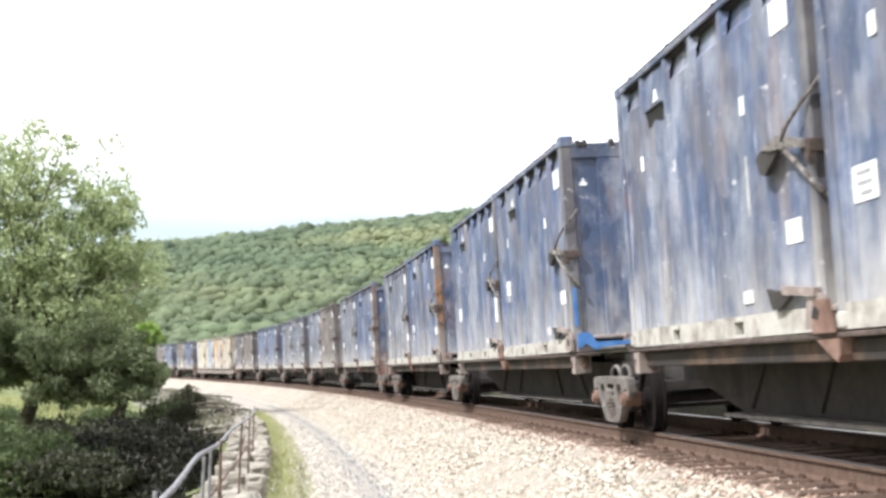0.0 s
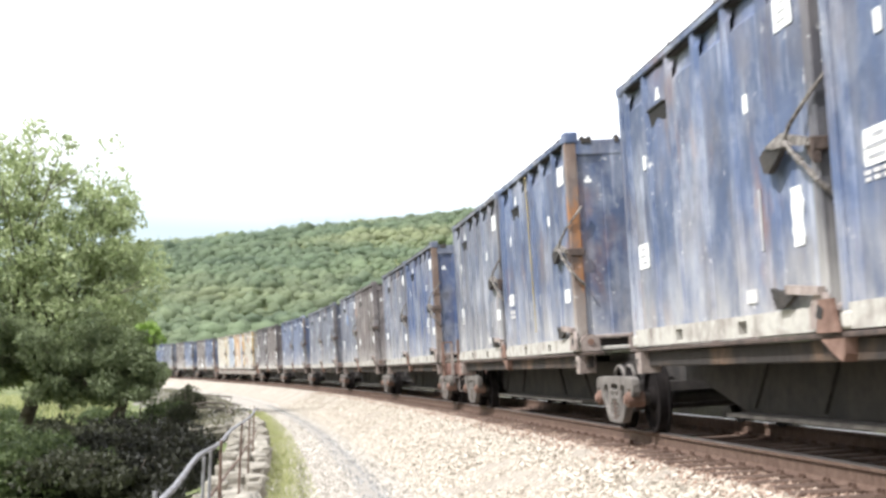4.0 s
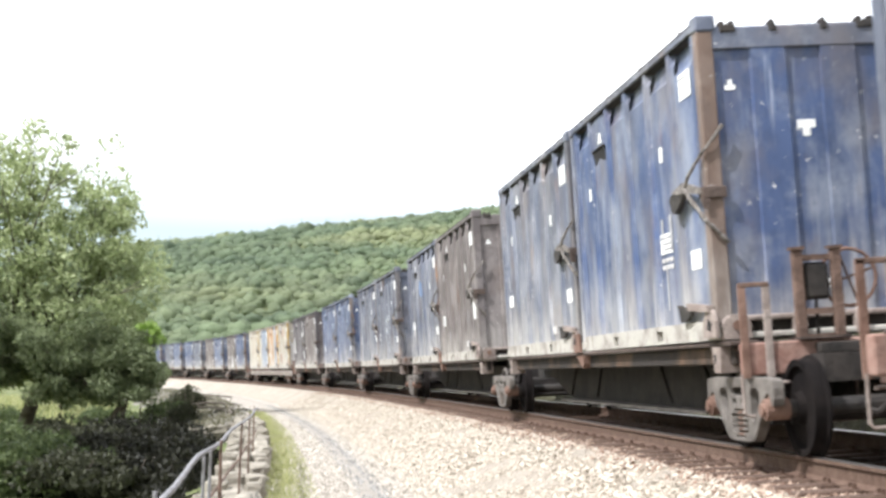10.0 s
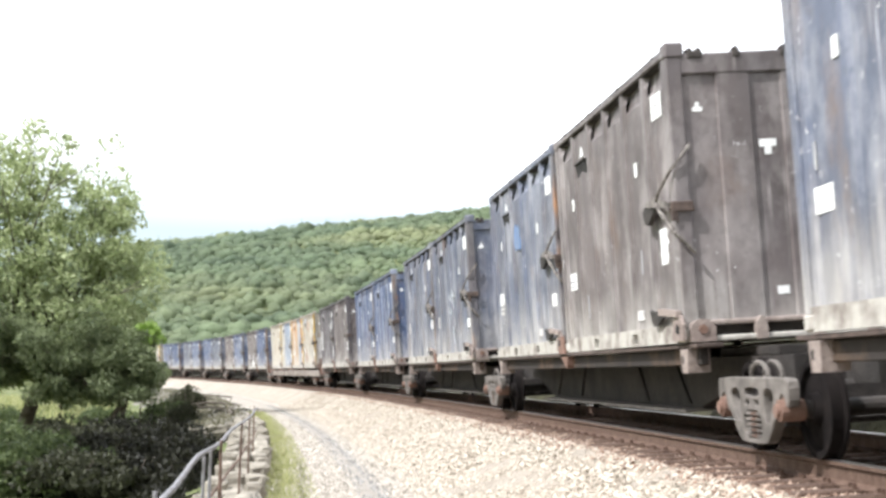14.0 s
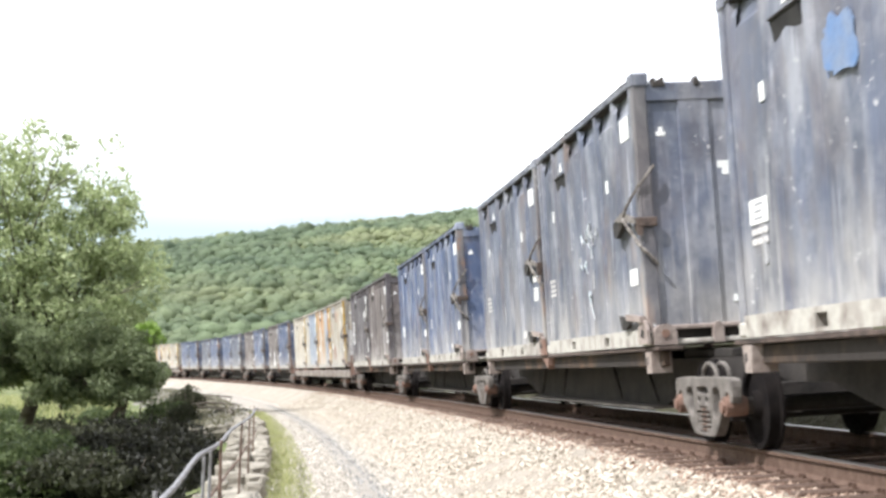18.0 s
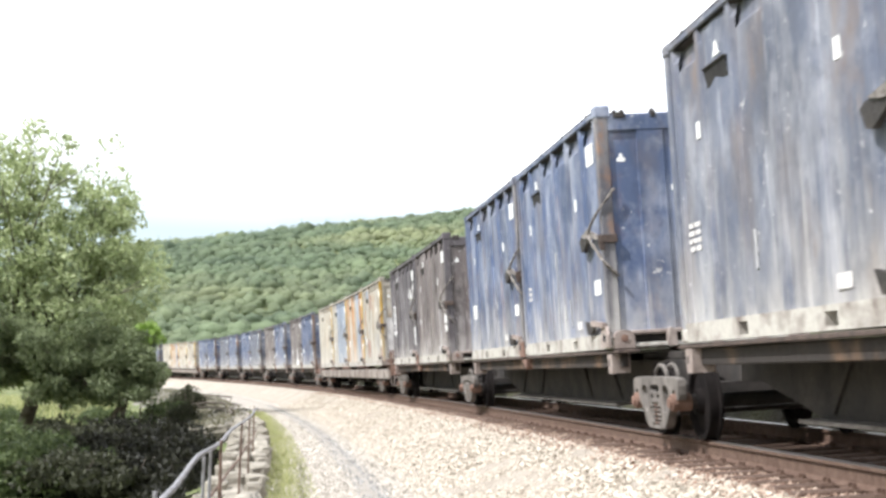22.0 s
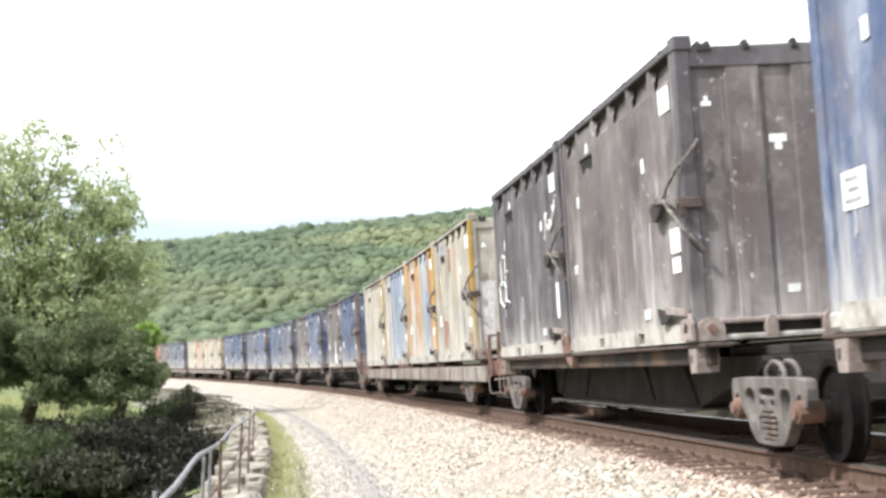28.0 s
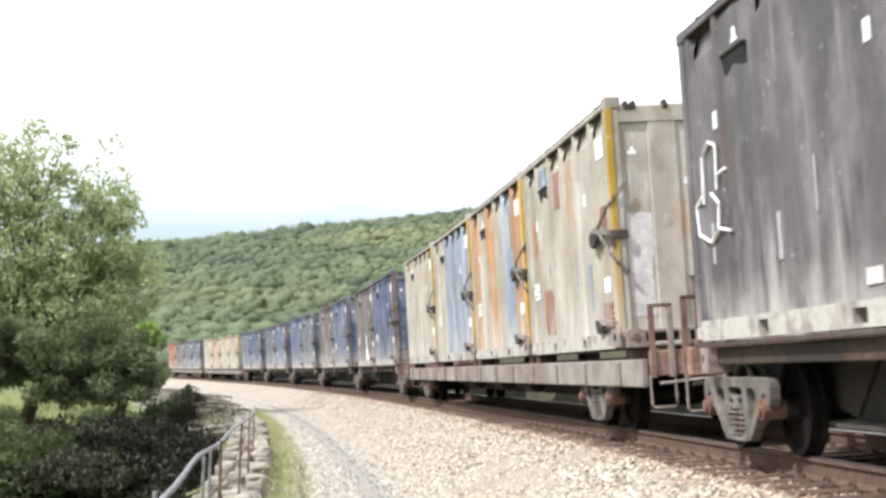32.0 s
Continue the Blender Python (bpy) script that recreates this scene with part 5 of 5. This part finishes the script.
def brake_stand(w, x, sign):
    """Two channel uprights with a gear box, a hand wheel and a step plate."""
    bm = bmesh.new()
    for y in (-0.64, -0.30):
        block(bm, *sorted((x + sign * 0.15, x + sign * 0.22)), y - 0.045, y + 0.045, 0.72, 1.74, 0.01)
        block(bm, *sorted((x + sign * 0.13, x + sign * 0.24)), y - 0.06, y + 0.06, 1.73, 1.755)
    for z in (0.98, 1.20, 1.66):
        block(bm, *sorted((x + sign * 0.16, x + sign * 0.21)), -0.62, -0.30, z - 0.025, z + 0.025)
    s = part("brake_stand", bm, BROWN, w, "brown hand-brake stand")
    bm = bmesh.new()
    block(bm, *sorted((x + sign * 0.05, x + sign * 0.2)), -0.58, -0.36, 1.30, 1.62, 0.03)
    rod(bm, (x + sign * 0.12, -0.47, 1.30), (x + sign * 0.12, -0.47, 0.80), 0.018, 6)
    part("gear_box", bm, UNDER, s)
    bm = bmesh.new()
    block(bm, *sorted((x + sign * 0.02, x + sign * 0.30)), -0.70, -0.24, 0.965, 0.985)
    part("step_plate", bm, LATCH, s)
    hub = (x + sign * 0.10, -0.16, 1.48)
    pts = [(hub[0], hub[1] + 0.25 * math.cos(k * math.tau / 20), hub[2] + 0.25 * math.sin(k * math.tau / 20)) for k in range(21)]
    bm = bmesh.new()
    tube(bm, pts, 0.017, 6)
    part("hand_wheel", bm, HOOK, s)
    for k in (1, 6, 11, 16):
        bm = bmesh.new()
        rod(bm, hub, pts[k], 0.012, 5)
        part("spoke", bm, BROWN, s)


def build_flat():
    """A long flat wagon with a low deck under four containers."""
    w = new("flat_wagon")
    tagged(w, "long brown flat wagon with stake-pocketed side sills under four containers", "rail wagon", "flat wagons")
    half = 13.1
    bm = bmesh.new()
    block(bm, -half, half, -1.20, 1.20, 0.80, 0.86, 0.01)
    part("deck", bm, TIE, w, "worn plank deck")
    for sign in (-1, 1):
        bm = bmesh.new()
        block(bm, -half, half, *sorted((sign * 1.27, sign * 1.19)), 0.56, 0.87, 0.012)
        part("side_sill", bm, GREYSILL, w, "dusty grey-tan side sill")
        for k in range(14):
            bm = bmesh.new()
            x = -half + 1.0 + k * (2 * half - 2) / 13
            block(bm, x - 0.07, x + 0.07, *sorted((sign * 1.31, sign * 1.26)), 0.58, 0.85, 0.01)
            part("stake_pocket", bm, GREYSILL, w)
    bm = bmesh.new()
    fishbelly(bm, half - 1.5, 0.55, 0.32, 0.35)
    part("centre_sill", bm, UNDER, w)
    for k in range(8):
        x = (-9.42 + 6.28 * (k // 2)) + (-2.85 if k % 2 == 0 else 2.85)
        for sign in (-1, 1):
            bm = bmesh.new()
            block(bm, x - 0.13, x + 0.13, *sorted((sign * 1.2, sign * 0.92)), 0.865, 0.995, 0.015)
            part("pedestal", bm, BROWN, w)
    for x in (-3.2, 0.5, 3.6):
        bm = bmesh.new()
        rod(bm, (x - 0.45, -0.75, 0.52), (x + 0.45, -0.75, 0.52), 0.15, 12)
        part("air_tank", bm, UNDER, w)
    for s in (-1, 1):
        coupling(w, s * half, s)
        brake_stand(w, s * half, s)
    return w


AXLES, WHEEL_R = 0.80, 0.40


def build_bogie():
    """A cast three-piece bogie; the origin is at rail height under its centre."""
    b = new("bogie")
    tagged(b, "dusty cast-steel bogie with coil springs on greasy wheels", "bogie", "bogies")
    for sign in (-1, 1):
        y0, y1 = sorted((sign * 1.09, sign * 0.99))
        bm = bmesh.new()
        outer = [(-0.90, 0.665), (0.0, 0.665), (0.90, 0.665), (0.97, 0.62), (0.96, 0.44), (0.90, 0.42), (0.86, 0.52), (0.76, 0.53), (0.71, 0.40), (0.60, 0.34), (0.40, 0.14), (0.30, 0.105),
                 (-0.30, 0.105), (-0.40, 0.14), (-0.60, 0.34), (-0.71, 0.40), (-0.76, 0.53), (-0.86, 0.52), (-0.90, 0.42), (-0.96, 0.44), (-0.97, 0.62)]
        holes = [smoothed([(-0.23, 0.145), (0.23, 0.145), (0.255, 0.385), (-0.255, 0.385)], 1), smoothed([(-0.20, 0.505), (0.20, 0.505), (0.20, 0.575), (-0.20, 0.575)], 1)]
        for k in (-1, 1):
            holes.append(smoothed([(k * 0.33, 0.57), (k * 0.54, 0.57), (k * 0.60, 0.50), (k * 0.50, 0.36), (k * 0.37, 0.26), (k * 0.32, 0.40)], 2))
            holes.append(smoothed([(k * 0.07, 0.425), (k * 0.19, 0.425), (k * 0.19, 0.475), (k * 0.07, 0.475)], 1))
        pierced(bm, smoothed(outer, 1), holes, y0, y1)
        sf = part("side_frame", bm, CASTING, b)
        for k in (-1, 1):
            bm = bmesh.new()
            rod(bm, (k * AXLES, sign * 0.92, 0.40), (k * AXLES, sign * 1.12, 0.40), 0.09, 14)
            rod(bm, (k * AXLES, sign * 1.12, 0.40), (k * AXLES, sign * 1.15, 0.40), 0.055, 10)
            block(bm, k * AXLES - 0.075, k * AXLES + 0.075, *sorted((sign * 0.96, sign * 1.07)), 0.46, 0.53, 0.012)
            part("bearing", bm, HOOK, sf)
        for x in (-0.135, 0.0, 0.135):
            bm = bmesh.new()
            for q in range(5):
                z = 0.16 + q * 0.047
                rod(bm, (x, sign * 1.04, z), (x, sign * 1.04, z + 0.024), 0.062, 10)
            rod(bm, (x, sign * 1.04, 0.12), (x, sign * 1.04, 0.40), 0.030, 8)
            part("spring", bm, CASTING if x else BROWN, sf)
        bm = bmesh.new()
        block(bm, -0.25, 0.25, *sorted((sign * 1.02, sign * 0.80)), 0.395, 0.50, 0.02)
        part("bolster_end", bm, CASTING, sf)
        bm = bmesh.new()
        for dy in (0.0, -0.12):
            pts = [(0.24 * math.cos(math.pi * k / 8), sign * (1.0 + dy), 0.66 + 0.13 * math.sin(math.pi * k / 8)) for k in range(9)]
            tube(bm, pts, 0.022, 6)
            part("brake_hoop", bm, CASTING, b)
            bm = bmesh.new()
        bm.free()
    bm = bmesh.new()
    block(bm, -0.24, 0.24, -0.9, 0.9, 0.40, 0.60, 0.03)
    rod(bm, (0, 0, 0.58), (0, 0, 0.80), 0.22, 16)
    part("bolster", bm, UNDER, b)
    for k in (-1, 1):
        bm = bmesh.new()
        rod(bm, (k * 0.42, -0.95, 0.30), (k * 0.42, 0.95, 0.30), 0.05, 8)
        for sign in (-1, 1):
            block(bm, *sorted((k * 0.40, k * 0.50)), sign * 0.75 - 0.05, sign * 0.75 + 0.05, 0.20, 0.44)
        part("brake_beam", bm, DARK, b)
        ws = new("wheelset")
        ws.parent = b
        ws.matrix_basis = pose(k * AXLES, 0, WHEEL_R)
        bm = bmesh.new()
        rod(bm, (0, -1.10, 0), (0, 1.10, 0), 0.075, 12)
        part("axle", bm, DARK, ws)
        for sign in (-1, 1):
            bm = bmesh.new()
            prof = [(0.09, 0.68), (0.11, 0.68), (0.13, 0.73), (0.32, 0.755), (0.34, 0.70), (0.43, 0.695), (0.43, 0.72), (WHEEL_R + 0.003, 0.735), (WHEEL_R, 0.83), (0.345, 0.83), (0.33, 0.785), (0.14, 0.80), (0.12, 0.86), (0.09, 0.86)]
            lathe(bm, [(r, y * sign) for r, y in prof])
            part("wheel", bm, WHEEL, ws)
    return b


LOADS = [("blue", "blue"), ("blue", "blue"), ("grey_blue", "blue_rusty"), ("grey_blue", "deep_blue"), ("grey_blue", "brown_grey"), ("grey_blue", "grey_blue"), ("blue", "blue"), ("dark_grey", "worn_grey"),
         ("tan", "pale_blue", "orange", "tan"), ("brown_grey", "deep_blue"), ("brown_grey", "blue"), ("blue", "grey_blue"), ("grey_blue", "blue"), ("blue", "deep_blue"),
         ("tan", "orange", "tan", "tan"), ("red", "brown_grey", "grey_blue", "grey_blue")]
ROLLING = []                  # (thing, its place up the line, lift over the rail)
AXLED = []                    # bogies, whose wheels turn
styles = {}
far = 0
bogie = None
spine_plain = None


def add_bogie(s):
    global bogie
    if bogie is None:
        bogie = build_bogie()
        b = bogie
    else:
        b = copy_thing(bogie, Matrix.Identity(4))
    ROLLING.append((b, s, 0.0))
    AXLED.append(b)


def add_container(style, s, seed, where):
    if style not in styles:
        styles[style] = build_container(group="containers on the train", **STYLES[style])
        c = styles[style]
        blank[style] = copy_thing(c, Matrix.Identity(4))
    else:
        c = copy_thing(blank[style], Matrix.Identity(4))
    marks(c, seed, where)
    r = random.Random(seed + 500)
    shade = (r.random(), r.random(), r.random(), 1)
    for o in (c, *c.children_recursive):
        o.color = shade       # one weathering pattern for all pieces of a container
    ROLLING.append((c, s, FLOOR))
    return c


blank = {}
SETS = {2: "end", 3: "start", 7: "end", 9: "start", 13: "end"}
LOOP_A = [[(0.0, 0.0), (0.02, 0.5), (0.12, 0.62), (0.22, 0.55), (0.2, 0.1)], [(0.0, 0.1), (-0.12, 0.0), (-0.1, -0.3), (0.08, -0.42), (0.2, -0.3), (0.22, -0.05), (0.12, 0.08)], [(0.2, 0.24), (0.34, 0.27)], [(0.2, -0.3), (0.36, -0.36)]]
LOOP_B = [[(0.02, -0.15), (0.10, 0.10), (0.16, 0.42), (0.08, 0.44), (0.06, 0.30)], [(0.24, 0.02), (0.20, 0.16), (0.30, 0.24), (0.34, 0.10), (0.26, 0.0), (0.40, 0.12), (0.44, 0.30)], [(0.46, 0.22), (0.52, 0.36), (0.50, 0.50), (0.58, 0.42), (0.60, 0.62), (0.66, 0.70)]]
for i, g in enumerate(G):
    load = LOADS[i]
    made = [add_container(st, g - 3.03 - 6.28 * k, i * 7 + k, (i, k)) for k, st in enumerate(load)]
    if len(load) == 4:
        mid = g - 3.03 - 6.28 * 1.5
        w = build_flat() if far == 0 else copy_thing(flat_first, Matrix.Identity(4))
        if far == 0:
            flat_first, far = w, 1
        ROLLING.append((w, mid, 0.0))
        add_bogie(mid + 10.0)
        add_bogie(mid - 10.3)
        for n, (k, x, z, w_, h_, p) in () if i == 15 else enumerate(((3, -0.46, 2.24, 0.40, 0.50, "red"), (3, 2.42, 1.55, 0.34, 0.30, "red"), (3, -1.50, 0.60, 0.74, 0.62, "red"), (3, 1.46, 0.78, 0.22, 0.56, "pale_blue"),
                                                                     (3, -2.42, 1.75, 0.30, 0.60, "orange"), (3, -1.45, 2.50, 0.72, 0.36, "pale_blue"), (3, 2.35, 0.42, 0.60, 0.26, "red"), (2, 1.46, 2.10, 0.40, 0.60, "tan"))):
            torn = torn_patch(made[k], x, z, w_, h_, P[p], 70 + n, "patch of " + p.replace("_", " ") + " paint")
            torn.name = "paint_patch"
        if i == 8:
            r = random.Random(12)
            edge = [(-1.05, 0.35 + 0.2 * q) for q in range(7)] + [(-0.74 + r.uniform(-0.04, 0.02), 1.55 - 0.2 * q) for q in range(7)]
            bm = bmesh.new()
            extruded(bm, edge, HL - 0.043, HL - 0.038, "x")
            part("paint_patch", bm, DULLWHITE, made[3], "whitewashed patch on the end")
        continue
    mid = g - 3.03 - 3.14
    gap_to_next = (G[i + 1] - (25.0 if len(LOADS[i + 1]) == 4 else 12.3)) - g
    if i in SETS:
        w = build_spine(7.0)
        if SETS[i] == "end":
            coupling(w, -6.75, -1)
        else:
            coupling(w, 6.55, 1)
            brake_stand(w, 6.45, 1)
    else:
        if spine_plain is None:
            spine_plain = w = build_spine(7.35)
        else:
            w = copy_thing(spine_plain, Matrix.Identity(4))
    ROLLING.append((w, mid, 0.0))
    if SETS.get(i) == "end":
        add_bogie(g - 0.6)
    else:
        add_bogie(g + gap_to_next / 2 + 0.14)
    if SETS.get(i) == "start":
        add_bogie(g - 12.3 - 0.1)
    if i == 0:
        add_bogie(g - 12.3 - 2.2)
    if i == 7:
        scrawl(made[0], LOOP_A, -2.55, 1.22, 0.85, 2.1)
        scrawl(made[0], LOOP_B, 1.75, 1.75, 0.62, 1.5)
    if i == 4:
        bm = bmesh.new()
        r = random.Random(3)
        ring = [(-0.34 + (0.29 + r.uniform(-0.06, 0.06)) * math.copysign(abs(math.cos(q)) ** 0.6, math.cos(q)), 1.90 + (0.20 + r.uniform(-0.05, 0.06)) * math.copysign(abs(math.sin(q)) ** 0.6, math.sin(q))) for q in (k * math.tau / 28 for k in range(28))]
        extruded(bm, ring, -HW + 0.006, -HW + 0.013)
        part("paint_patch", bm, SKYBLUE, made[0], "bright blue paint patch")
    if i == 1:
        bm = bmesh.new()
        block(bm, HL + 0.006, HL + 0.020, -1.180, -1.130, 0.34, 0.86)
        extruded(bm, [(-1.17, 0.03), (-1.18, 0.20), (-1.14, 0.25), (-1.04, 0.25), (-0.97, 0.21), (-0.92, 0.12), (-0.46, 0.12), (-0.46, 0.07), (-0.86, 0.04), (-0.94, 0.01), (-1.06, 0.10)], HL + 0.09, HL + 0.115, "x")
        part("strap", bm, TARP, made[1], "bright blue plastic strap")
    if i == 2:
        paint_run(made[1], -0.36, -0.2, 0.34, 2.78, 0.07, OCHRE, 4, "long yellow-ochre paint run")
        for q, (x, z0, z1, w_) in enumerate(((-2.25, 0.9, 2.5, 0.09), (-1.95, 0.6, 1.9, 0.12), (-2.45, 1.3, 2.2, 0.07), (-1.55, 0.4, 1.1, 0.06), (-0.4, 0.5, 1.2, 0.05))):
            paint_run(made[0], x, x + 0.08, z0, z1, w_, CHALK, 20 + q, "chalky white run")
    if i == 5:
        r = random.Random(6)
        for q in range(7):
            x, z = r.uniform(-0.55, 0.45), r.uniform(0.6, 1.5)
            pts = [(0, 0)]
            for _ in range(7):
                pts.append((pts[-1][0] + r.uniform(-0.06, 0.12), pts[-1][1] + r.uniform(-0.14, 0.14)))
            scrawl(made[1], [pts], x, z, 1.0, 1.4, CYAN, "pale cyan spray scrawl", 0.008)
    if i in (6, 0, 12):
        for q in range(4):
            paint_run(made[1], -1.9 + 0.85 * q, -1.85 + 0.85 * q, 0.3, 0.7 + 0.35 * (q % 3), 0.07, CHALK, 60 + q + i, "chalky white run")
    if i == 9:
        bm = bmesh.new()
        extruded(bm, [(0.1, 0.2), (0.9, 0.2), (0.75, 0.5), (0.55, 0.6), (0.5, 1.1), (0.3, 1.15), (0.25, 0.6), (0.12, 0.45)], -HW + 0.008, -HW + 0.02)
        part("paint_splash", bm, WHITE, made[0], "white paint splash")
for st, c in blank.items():
    for o in (*c.children_recursive, c):
        bpy.data.objects.remove(o)


def motions():
    """The train rolls towards and past the camera; its wheels turn."""
    stops = range(33)
    for ob, s, lift in ROLLING:
        walk(ob, [(t, rail_frame(s - rolled(t)) @ pose(0, 0, lift)) for t in stops])
    turns = [32 * k / 256 for k in range(257)]
    way = [math.degrees(rolled(t) / WHEEL_R) for t in turns]
    for b in AXLED:
        for ws in b.children:
            if ws.name.startswith("wheelset"):
                x = ws.matrix_basis.translation.x
                walk(ws, [(t, pose(x, 0, WHEEL_R, 0, a, 0)) for t, a in zip(turns, way)])
motions()
